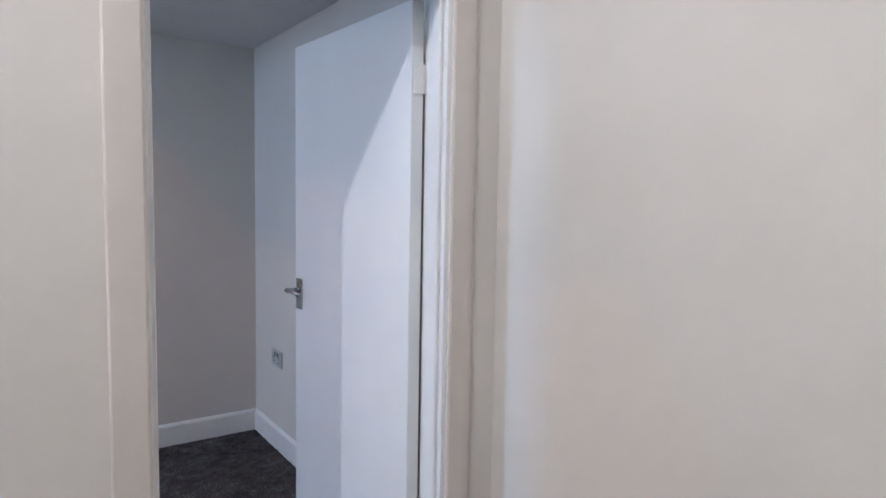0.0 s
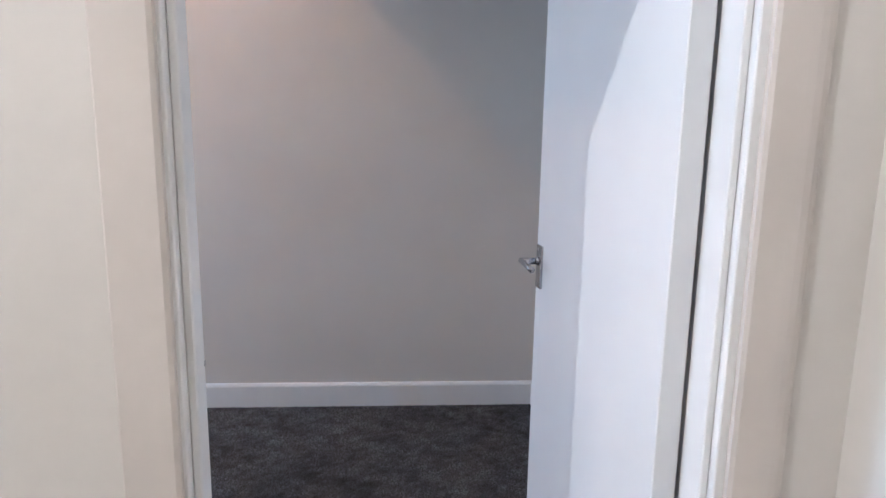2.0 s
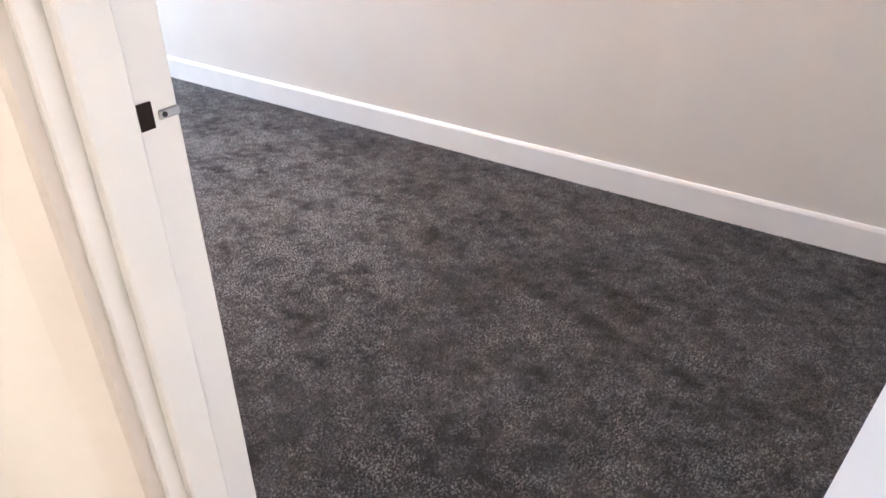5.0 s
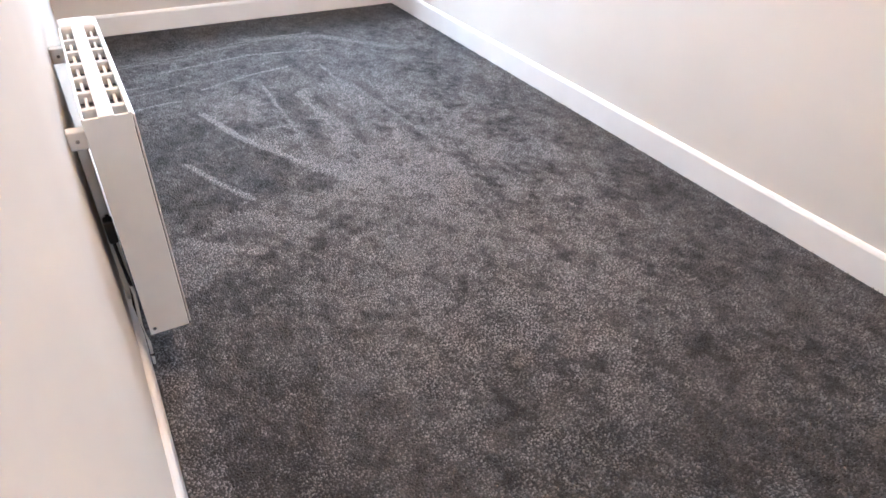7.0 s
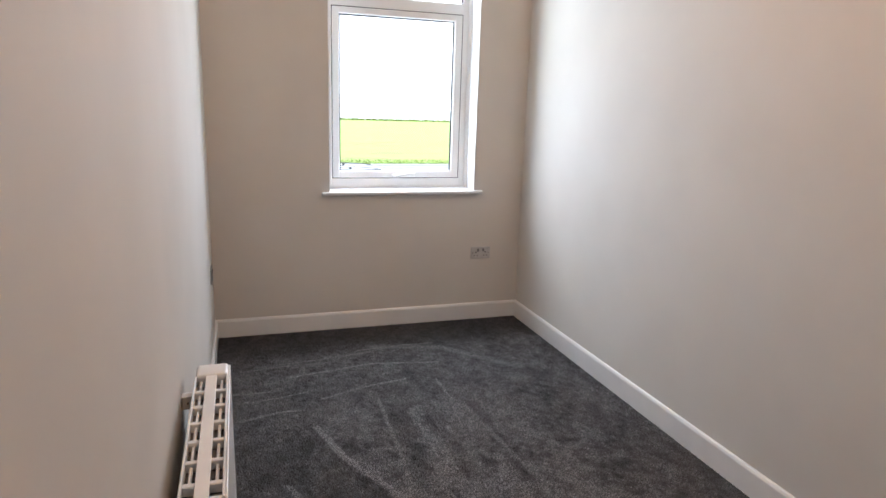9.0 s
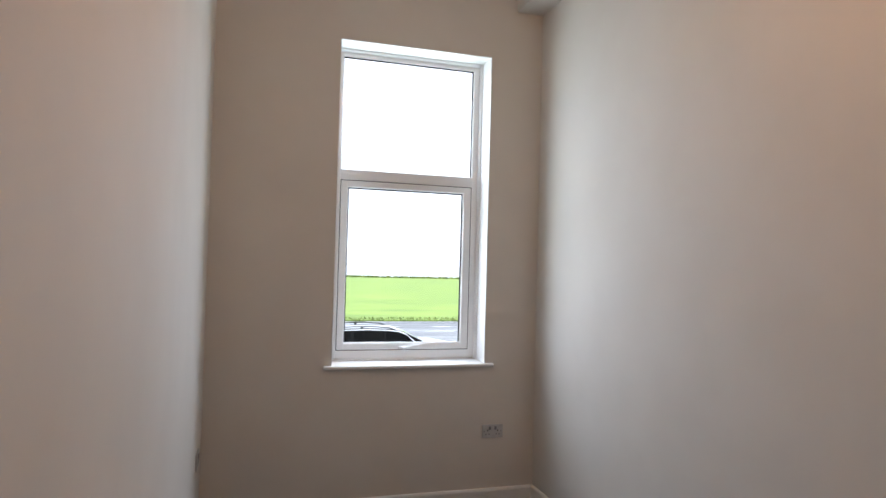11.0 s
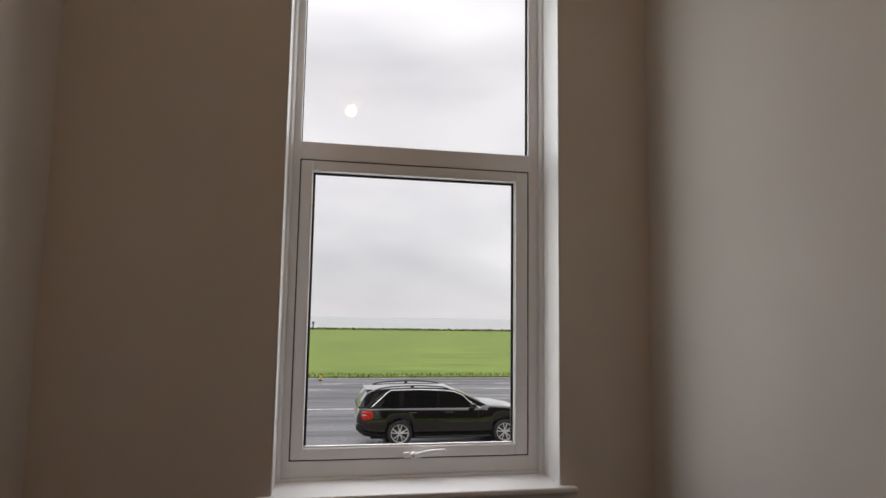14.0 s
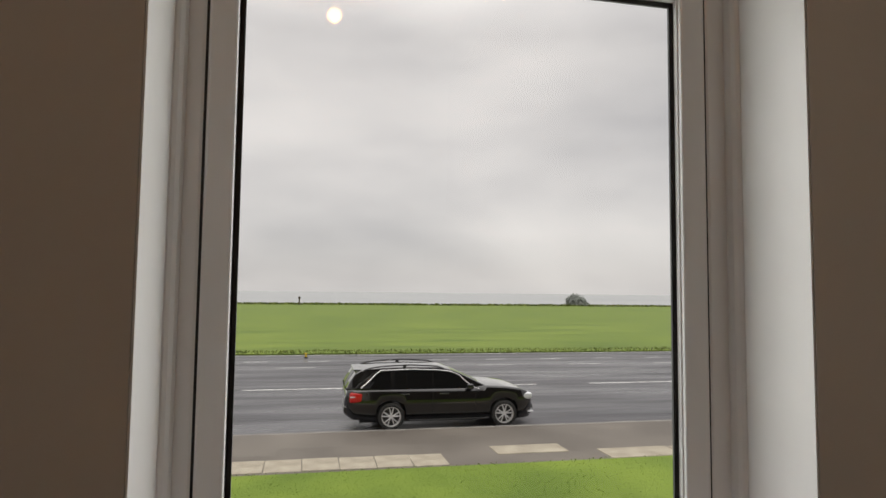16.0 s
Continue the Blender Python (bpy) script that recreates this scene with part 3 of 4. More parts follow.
# leaves paled to grey: distance haze is put into the colour
LEAF_HAZED = grained("hazed_leaves", (0.20, 0.22, 0.20), (0.30, 0.32, 0.30), 1.2, 0.9, 0.2, 0.01)
BARK = grained("dark_bark", (0.05, 0.04, 0.03), (0.09, 0.07, 0.05), 3.0, 0.9, 0.4, 0.01)
ROAD_Z, PATH_Z, FIELD_Z = -1.72, -1.62, -1.66
KERB_Y, VERGE_Y, LAWN_Y, FIELD_END = 18.30, 36.40, 15.05, 146.0

structure("ground", box(-900, 900, -80, FIELD_END, -2.6, -1.80), FIELD, "flat grassy ground running to the cliff edge", "ground")
structure("lawn", box(-60, 60, 4.88, LAWN_Y, -1.85, PATH_Z + 0.015), GRASS, "bright green lawn in front of the house", "lawn")
structure("pavement", box(-300, 300, LAWN_Y, KERB_Y - 0.13, -1.85, PATH_Z), PAVE, "damp worn tarmac pavement", "pavement")
structure("road", box(-900, 900, KERB_Y, VERGE_Y, -1.90, ROAD_Z), ASPHALT, "damp grey asphalt road with white markings", "road")
structure("field", box(-900, 900, VERGE_Y, FIELD_END, -1.90, FIELD_Z), FIELD, "wide flat field of short green grass", "field")
structure("water", box(-4300, 4300, 160, 4700, -14, -13), SEA, "pale grey calm sea to the horizon", "sea")


def kerb():
    k = thing("kerb", pose(4, KERB_Y, ROAD_Z), "worn pale concrete kerb between pavement and road", "kerb", kind="structure")
    shared = mesh_of("kerb_stone", box(-0.455, 0.455, -0.13, 0.0, -0.15, 0.104, 0.015, 1), KERB)
    for i in range(-22, 30):
        ob = new("kerb_stone", shared)
        ob.parent = k
        ob.location = (i * 0.918, random.uniform(-0.004, 0.004), random.uniform(-0.006, 0.004))
    part("kerb_rest", box(-300, -16.7, KERB_Y - 0.13, KERB_Y, -1.87, PATH_Z), KERB, k)
    part("kerb_rest", box(31.1, 300, KERB_Y - 0.13, KERB_Y, -1.87, PATH_Z), KERB, k)


kerb()


def paving():
    p = thing("paving_slabs", pose(2, 15.6, PATH_Z), "row of pale concrete slabs set in the pavement edge", "paving", kind="structure")
    shared = mesh_of("slab", box(-0.325, 0.325, -0.40, 0.40, -0.05, 0.012, 0.008, 1), SLAB)
    for i in range(12):
        ob = new("slab", shared)
        ob.parent = p
        ob.location = (1.27 - i * 0.662, random.uniform(-0.03, 0.03), random.uniform(-0.004, 0.004))
        ob.rotation_euler = (0, 0, random.uniform(-0.02, 0.02))
    part("slab", box(4.68, 6.16, 15.74, 16.38, PATH_Z - 0.05, PATH_Z + 0.012, 0.008, 1), SLAB, p)
    part("slab", box(6.78, 8.30, 15.10, 15.82, PATH_Z - 0.05, PATH_Z + 0.012, 0.008, 1), SLAB, p)
    part("slab", box(8.36, 9.70, 15.12, 15.80, PATH_Z - 0.05, PATH_Z + 0.010, 0.008, 1), SLAB, p)


paving()


def markings():
    m = thing("road_marking", pose(5, 25.2, ROAD_Z), "worn white painted dashes on the asphalt", "road marking", kind="structure")
    for i in range(-8, 10):
        part("dash", box(5 + i * 6, 9 + i * 6, 25.12, 25.25, ROAD_Z - 0.01, ROAD_Z + 0.004), PAINT, m)
    for i in range(-12, 18):
        part("bay_dash", box(1.1 + i * 2.8, 2.1 + i * 2.8, 33.3, 33.42, ROAD_Z - 0.01, ROAD_Z + 0.004), PAINT, m)
    for i in range(-9, 12):
        part("edge_dash", box(-0.2 + i * 4.3, 1.4 + i * 4.3, 31.0, 31.08, ROAD_Z - 0.01, ROAD_Z + 0.004), PAINT, m)
    part("edge_line", box(-80, 120, 36.0, 36.1, ROAD_Z - 0.01, ROAD_Z + 0.004), PAINT, m)


markings()
mk = thing("marker_post", pose(1.0, 34.9, ROAD_Z), "small yellow plastic marker at the road edge", "marker")
part("foot", box(0.90, 1.10, 34.8, 35.0, ROAD_Z, ROAD_Z + 0.04, 0.01), DARK, mk)
part("body", box(0.95, 1.05, 34.86, 34.94, ROAD_Z + 0.04, ROAD_Z + 0.24, 0.02), YELLOW, mk)
po = thing("field_post", pose(-0.5, 138, FIELD_Z), "small dark weathered timber post in the field", "post")
part("shaft", rod((-0.5, 138, FIELD_Z - 0.1), (-0.5, 138, FIELD_Z + 1.35), 0.16, 0.14, 10), BARK, po)
part("cap", box(-0.72, -0.28, 137.8, 138.2, FIELD_Z + 1.3, FIELD_Z + 1.75, 0.05), BARK, po)


def blades(name, count, xs, ys, z, height, spread, mat, label, seed):
    """Many small upright blades as one mesh."""
    rng = np.random.default_rng(seed)
    x, y = rng.uniform(*xs, count), rng.uniform(*ys, count)
    a, h = rng.uniform(0, 6.283, count), rng.uniform(*height, count)
    w = spread * rng.uniform(0.5, 1.3, count)
    lean = rng.normal(0, 0.35, (count, 2)) * h[:, None]
    v = np.empty((count, 3, 3))
    v[:, 0] = np.stack([x - w * np.cos(a), y - w * np.sin(a), np.full(count, z - 0.01)], 1)
    v[:, 1] = np.stack([x + w * np.cos(a), y + w * np.sin(a), np.full(count, z - 0.01)], 1)
    v[:, 2] = np.stack([x + lean[:, 0], y + lean[:, 1], z + h], 1)
    me = bpy.data.meshes.new(name)
    me.from_pydata(v.reshape(-1, 3).tolist(), [], np.arange(count * 3).reshape(-1, 3).tolist())
    me.materials.append(mat)
    return tagged(new(name, me), label, "grass", kind="stuff")


blades("lawn_blades", 26000, (-4, 16), (9.5, LAWN_Y + 0.12), PATH_Z + 0.015, (0.004, 0.020), 0.012, GRASS, "short bright green lawn grass blades", 3)
VERGE = grained("verge_grass", (0.07, 0.105, 0.016), (0.16, 0.19, 0.04), 0.9, 0.9, 0.3, 0.02)
blades("verge_tufts", 9000, (-40, 70), (VERGE_Y - 0.15, VERGE_Y + 1.6), FIELD_Z - 0.03, (0.04, 0.17), 0.05, VERGE, "rough dark grass tufts along the road verge", 4)
blades("cliff_scrub", 9000, (-150, 260), (141, 146), FIELD_Z, (0.1, 0.55), 0.7, VERGE, "low dark scrub along the cliff edge", 6)


def bush(x, y, z, rx, rz):
    b = thing("bush", pose(x, y, z), "lone windswept bush at the field edge, haze painted into its leaves", "bush")
    bm = bmesh.new()
    rng = random.Random(11)
    for i in range(7):
        add_rod(bm, (x + rng.uniform(-0.5, 0.5), y, z - 0.1), (x + rng.uniform(-rx, rx) * 0.6, y + rng.uniform(-1, 1), z + rz * rng.uniform(0.5, 0.9)), 0.09, 0.03, 6)
    part("stems", bm, BARK, b)
    verts, faces = [], []
    for i in range(2600):
        u, v, r = rng.uniform(0, 6.283), rng.uniform(0.02, 1.0), rng.uniform(0.55, 1.0) ** 0.5
        side = 0.75 + 0.35 * noise.noise((math.cos(u) * 1.7, math.sin(u) * 1.7, v * 2))
        c = Vector((x + rx * r * side * math.cos(u) * math.cos(v * 1.5) + rx * 0.25 * (1 - v), y + rx * 0.8 * r * math.sin(u) * math.cos(v * 1.5), z + 0.1 + rz * r * side * math.sin(v * 1.5)))
        for k in range(3):
            verts.append(c + Vector((rng.uniform(-1, 1), rng.uniform(-1, 1), rng.uniform(-1, 1))) * 0.30)
        faces.append((3 * i, 3 * i + 1, 3 * i + 2))
    me = bpy.data.meshes.new("crown")
    me.from_pydata(verts, [], faces)
    me.materials.append(LEAF_HAZED)
    c = new("crown", me)
    c.parent = b
    c.matrix_parent_inverse = b.matrix_basis.inverted()


bush(63.5, 145.0, FIELD_Z - 0.2, 3.8, 3.3)

# ---------------------------------------------------------------- estate car
CARP = material("black_car_paint", (0.002, 0.002, 0.003), 0.08, 0.0, 0.4)
CARP.node_tree.nodes["Principled BSDF"].inputs["Coat Weight"].default_value = 1.0
CARP.node_tree.nodes["Principled BSDF"].inputs["Coat Roughness"].default_value = 0.03
CGLASS = material("dark_car_glass", (0.004, 0.0045, 0.005), 0.04, 0.0, 0.22)
SCREEN = material("bright_windscreen_glass", (0.02, 0.022, 0.024), 0.05, 0.0, 1.0)
SCREEN.node_tree.nodes["Principled BSDF"].inputs["Coat Weight"].default_value = 1.0
PIANO = material("gloss_black_pillar", (0.003, 0.003, 0.003), 0.2, 0.0, 0.2)
CARP.node_tree.nodes["Principled BSDF"].inputs["Coat IOR"].default_value = 1.5
RUBBER = grained("tyre_rubber", (0.012, 0.012, 0.012), (0.02, 0.02, 0.02), 20.0, 0.8)
ALLOY = grained("silver_alloy", (0.66, 0.66, 0.67), (0.78, 0.78, 0.79), 12.0, 0.32, metal=0.55)
REDL = material("red_lamp_lens", (0.45, 0.015, 0.012), 0.12)
CLEARL = material("clear_lamp_lens", (0.62, 0.64, 0.66), 0.1, 0.3)
HALF = 0.885
AX = 1.379
ZW = 0.317


def roof_z(x):
    return float(np.interp(x, (-2.44, -2.37, -2.22, -2.08, -1.6, -0.9, -0.25, 0.05, 0.35, 0.70, 0.97), (0.93, 1.08, 1.31, 1.385, 1.435, 1.455, 1.432, 1.392, 1.27, 1.105, 0.98)))


def belt_z(x):
    return float(np.interp(x, (-2.45, -2.0, -1.0, 0.3, 0.9), (0.965, 0.955, 0.93, 0.905, 0.895)))


def side_half(x):
    """Half width of the body along its length."""
    return HALF * float(np.interp(x, (-2.46, -2.39, -2.26, -1.9, -1.0, 0.6, 1.5, 1.90, 2.08, 2.15, 2.18), (0.74, 0.86, 0.94, 0.985, 1.0, 1.0, 0.975, 0.93, 0.84, 0.74, 0.62)))


def deck_z(x):
    return float(np.interp(x, (-2.46, -2.41, -2.35, 0.55, 0.80, 0.98, 1.4, 1.80, 2.03, 2.13, 2.18), (0.70, 0.92, 0.945, 0.945, 0.985, 0.990, 0.965, 0.905, 0.810, 0.68, 0.52)))


def cabin_side(x, v):
    """The cabin's near flank: v = 0 at the belt line, 1 at the roof's edge."""
    zb, zr = belt_z(x), roof_z(x) - 0.03
    lo, hi = side_half(x) * 0.945, side_half(x) * 0.945 - 0.32 * max(zr - zb, 0.0)
    return Vector((x, -(lo + (hi - lo) * v), zb + (zr - zb) * v))


def loft(sections, closed=True):
    bm = bmesh.new()
    rings = [[bm.verts.new(p) for p in s] for s in sections]
    n = len(rings[0])
    for a, b in zip(rings, rings[1:]):
        for k in range(n if closed else n - 1):
            bm.faces.new((a[k], b[k], b[(k + 1) % n], a[(k + 1) % n]))
    if closed:
        bm.faces.new(rings[0])
        bm.faces.new(list(reversed(rings[-1])))
    bmesh.ops.recalc_face_normals(bm, faces=bm.faces)
    return bm


def car():
    c = thing("estate_car", pose(0, 0, 0), "black estate car with roof rails parked at the kerb", "car")
    sections = []
    xs = np.unique(np.concatenate([np.linspace(-2.46, 2.18, 72), [s * AX + d for s in (-1, 1) for d in (-0.355, -0.345, 0.345, 0.355)]]))
    for x in xs:
        zb = float(np.interp(x, (-2.46, -2.28, -1.8, 1.8, 2.05, 2.18), (0.38, 0.26, 0.20, 0.18, 0.20, 0.28)))
        for s in (-AX, AX):
            if abs(x - s) < 0.35:
                zb = max(zb, ZW + math.sqrt(0.35 ** 2 - (x - s) ** 2))
        w, zd = side_half(x), deck_z(x)
        zs = min(zd - 0.03, belt_z(x) - 0.03) if x < 0.9 else zd - 0.032
        zm = min(max(zb + 0.04, 0.62), zs - 0.04)
        half = [(0.90 * w, zb), (0.985 * w, min(zb + 0.10, zm - 0.01)), (w, zm), (0.99 * w, zs - 0.02), (0.98 * w, zs), (0.958 * w, zd - 0.007), (0.92 * w, zd), (0.88 * w, zd + 0.002), (0.5 * w, zd + 0.012), (0.0, zd + 0.016)]
        ring = [Vector((x, -y, z)) for y, z in half] + [Vector((x, y, z)) for y, z in reversed(half[:-1])]
        sections.append(ring)
    part("body", loft(sections), CARP, c, "glossy black painted body", True)
    sections = []
    for x in np.linspace(-2.43, 0.96, 48):
        p, q = cabin_side(x, 0.0), cabin_side(x, 1.0)
        z = roof_z(x)
        half = [(-p.y, p.z - 0.03), (-p.y, p.z), (-q.y, q.z), (-q.y * 0.93, q.z + 0.022), (-q.y * 0.5, z), (0.0, z + 0.006)]
        sections.append([Vector((x, -y, zz)) for y, zz in half] + [Vector((x, y, zz)) for y, zz in reversed(half[:-1])])
    part("cabin", loft(sections), CARP, c, "glossy black roof and pillars")

    def patch(x_of, n, v0, v1, side, off=0.016):
        rows = []
        for i in range(n + 1):
            row = []
            for v in (v0, (v0 + v1) / 2, v1):
                p = cabin_side(x_of(i / n, v), v)
                row.append(Vector((p.x, side * (-p.y + off) , p.z + off * 0.4)))
            rows.append(row)
        return loft(rows, closed=False)

    lean_a = lambda v: 0.72 - 0.46 * v
    lean_d = lambda v: -2.06 + 0.40 * v
    spans = ((lambda u, v: -0.35 + u * (lean_a(v) + 0.35)), (lambda u, v: -1.00 + u * 0.58), (lambda u, v: -1.29 + u * 0.26), (lambda u, v: lean_d(v) + u * (-1.40 - lean_d(v))))
    for side in (-1, 1):
        part("pillar", patch(lambda u, v: lean_d(v) - 0.30 + u * (lean_a(v) - lean_d(v) + 0.31), 20, 0.04, 0.88, side, 0.009), PIANO, c, "gloss black pillars between the windows")
        for f in spans:
            part("side_window", patch(f, 8, 0.07, 0.84, side), CGLASS, c, "dark tinted side glass")
        arc = []
        for i in range(25):
            u = i / 24
            x = -2.09 + u * 2.83
            v = 0.92 if -1.66 < x < 0.26 else 0.92 - 0.86 * (abs(x + 1.66) / 0.43 if x < 0 else (x - 0.26) / 0.48)
            p = cabin_side(x, max(v, 0.05))
            arc.append((p.x, side * (-p.y + 0.020), p.z + 0.008))
        part("window_trim", tube(arc, 0.013, 6), ALLOY, c, "chrome window trim")
        rail = []
        for i in range(15):
            u = i / 14
            x = -1.98 + u * 1.86
            p = cabin_side(x, 1.0)
            rail.append((x, side * (-p.y - 0.03), p.z + 0.022 + 0.040 * math.sin(math.pi * u) ** 0.4))
        rr = part("roof_rail", tube(rail, 0.016, 8), DARK, c, "black roof rail")
        for i in (0, 7, 14):
            p = rail[i]
            part("rail_foot", box(p[0] - 0.04, p[0] + 0.04, p[1] - 0.016, p[1] + 0.016, p[2] - 0.075, p[2] + 0.004, 0.006, 1), DARK, rr)
        p = cabin_side(0.48, 0.08)
        mirror = part("mirror", box(0.42, 0.57, side * (-p.y + 0.03), side * (-p.y + 0.20), 0.93, 1.06, 0.035, 3), CARP, c, "black door mirror", True)
        part("mirror_arm", box(0.47, 0.53, side * (-p.y - 0.03), side * (-p.y + 0.05), 0.93, 0.97, 0.008, 1), DARK, mirror)
        for x in (-1.06, -0.12):
            part("door_handle", box(x - 0.11, x + 0.11, side * (side_half(x) - 0.012), side * (side_half(x) + 0.022), 0.815, 0.845, 0.010, 2), CARP, c, "body-coloured door handle")
        for x in (-0.40, 0.66):
            part("door_seam", box(x - 0.004, x + 0.004, side * (side_half(x) - 0.03), side * (side_half(x) + 0.0015), 0.34, 0.86), GASKET, c, "dark panel gap")
        part("sill_trim", box(-0.98, 0.98, side * (HALF * 0.93), side * (HALF * 0.998), 0.215, 0.245, 0.008, 1), DARK, c)
        tl = box(-2.35, -2.02, side * 0.60, side * (side_half(-2.2) + 0.012), 0.64, 0.89, 0.06, 4)
        lamp_ = part("tail_light", tl, REDL, c, "red tail light cluster", True)
        part("reverse_lens", box(-2.34, -2.22, side * (side_half(-2.2) - 0.02), side * (side_half(-2.2) + 0.014), 0.765, 0.800, 0.012, 2), CLEARL, lamp_, "clear lens strip")
        hl = box(1.78, 2.12, side * 0.50, side * (side_half(1.93) + 0.006), 0.63, 0.80, 0.06, 4)
        part("headlight", hl, CLEARL, c, "clear headlight", True)
        part("fog_light", box(2.04, 2.14, side * 0.56, side * 0.70, 0.34, 0.40, 0.02, 2), CLEARL, c)
    sections = []
    for i in range(9):
        u = i / 8
        x0 = 0.96 - 0.86 * u
        z = roof_z(x0) + 0.008
        w = 0.70 - 0.13 * u
        sections.append([Vector((x0 + 0.012 - 0.10 * (abs(k) / 3) ** 2, w * k / 3, z - 0.012 * (abs(k) / 3) ** 2)) for k in range(-3, 4)])
    part("windscreen", loft(sections, closed=False), SCREEN, c, "dark windscreen", True)
    sections = []
    for i in range(6):
        u = i / 5
        x0 = -2.425 + 0.24 * u
        sections.append([Vector((x0 - 0.012 + 0.05 * (abs(k) / 3) ** 2, (0.58 - 0.08 * u) * k / 3, roof_z(x0) + 0.012)) for k in range(-3, 4)])
    part("rear_window", loft(sections, closed=False), CGLASS, c, "dark rear window", True)
    part("spoiler", box(-2.25, -2.02, -0.56, 0.56, 1.352, 1.384, 0.012, 2), CARP, c)
    part("bumper", box(-2.475, -2.10, -0.72, 0.72, 0.38, 0.58, 0.06, 4), CARP, c, "black rear bumper", True)
    part("front_bumper", box(1.95, 2.205, -0.60, 0.60, 0.30, 0.50, 0.05, 3), CARP, c, "black front bumper", True)
    part("bumper_trim", box(2.00, 2.15, -0.80, -0.60, 0.33, 0.35, 0.006, 1), ALLOY, c, "bright bumper strip")
    part("radiator_grille", box(2.12, 2.185, -0.38, 0.38, 0.52, 0.66, 0.02, 2), ALLOY, c, "bright radiator grille")
    part("underside", box(-2.1, 1.95, -0.70, 0.70, 0.17, 0.45), DARK, c)

    def wheel(x, side):
        y0 = side * 0.66
        y1 = side * 0.872
        w = part("wheel", rod((x, y0, ZW), (x, side * 0.80, ZW), 0.21, n=32), DARK, c, "alloy wheel")
        bm = bmesh.new()
        prof = ((0.225, 0.66), (0.300, 0.655), (0.317, 0.69), (0.317, 0.84), (0.300, 0.874), (0.228, 0.868))
        n = 40
        rings = [[bm.verts.new((x + r * math.cos(2 * math.pi * k / n), side * y, ZW + r * math.sin(2 * math.pi * k / n))) for r, y in prof] for k in range(n)]
        for i in range(n):
            a, b = rings[i], rings[(i + 1) % n]
            for k in range(len(prof)):
                bm.faces.new((a[k], a[(k + 1) % len(prof)], b[(k + 1) % len(prof)], b[k]))
        bmesh.ops.recalc_face_normals(bm, faces=bm.faces)
        part("tyre", bm, RUBBER, w, "", True)
        bm = bmesh.new()
        rings = [[bm.verts.new((x + r * math.cos(2 * math.pi * k / n), side * y, ZW + r * math.sin(2 * math.pi * k / n))) for r, y in ((0.228, 0.80), (0.228, 0.874), (0.212, 0.870), (0.205, 0.80))] for k in range(n)]
        for i in range(n):
            a, b = rings[i], rings[(i + 1) % n]
            for k in range(4):
                bm.faces.new((a[k], a[(k + 1) % 4], b[(k + 1) % 4], b[k]))
        for s in range(5):
            for d in (-0.19, 0.19):
                t0, t1 = 2 * math.pi * s / 5 + d * 0.6 + 0.3, 2 * math.pi * s / 5 + d * 1.25 + 0.3
                add_rod(bm, (x + 0.04 * math.cos(t0), side * 0.853, ZW + 0.04 * math.sin(t0)), (x + 0.216 * math.cos(t1), side * 0.858, ZW + 0.216 * math.sin(t1)), 0.017, 0.013, 8)
        add_rod(bm, (x, side * 0.82, ZW), (x, side * 0.866, ZW), 0.055, 0.045, 20)
        bmesh.ops.recalc_face_normals(bm, faces=bm.faces)
        part("rim", bm, ALLOY, w, "silver five-spoke rim")

    for s in (-1, 1):
        for x in (-AX, AX):
            wheel(x, s)
    c.matrix_basis = pose(4.342, KERB_Y + 0.30 + 0.87, ROAD_Z)
    return c


car()


# ---------------------------------------------------------------- carpet pile
def value_noise(x, y, cell, seed):
    rng = np.random.default_rng(seed)
    g = rng.random((97, 97))
    u, v = x / cell + 200, y / cell + 200
    i, j = np.floor(u).astype(int), np.floor(v).astype(int)
    fu, fv = u - i, v - j
    fu, fv = fu * fu * (3 - 2 * fu), fv * fv * (3 - 2 * fv)
    at = lambda a, b: g[a % 97, b % 97]
    return (at(i, j) * (1 - fu) + at(i + 1, j) * fu) * (1 - fv) + (at(i, j + 1) * (1 - fu) + at(i + 1, j + 1) * fu) * fv


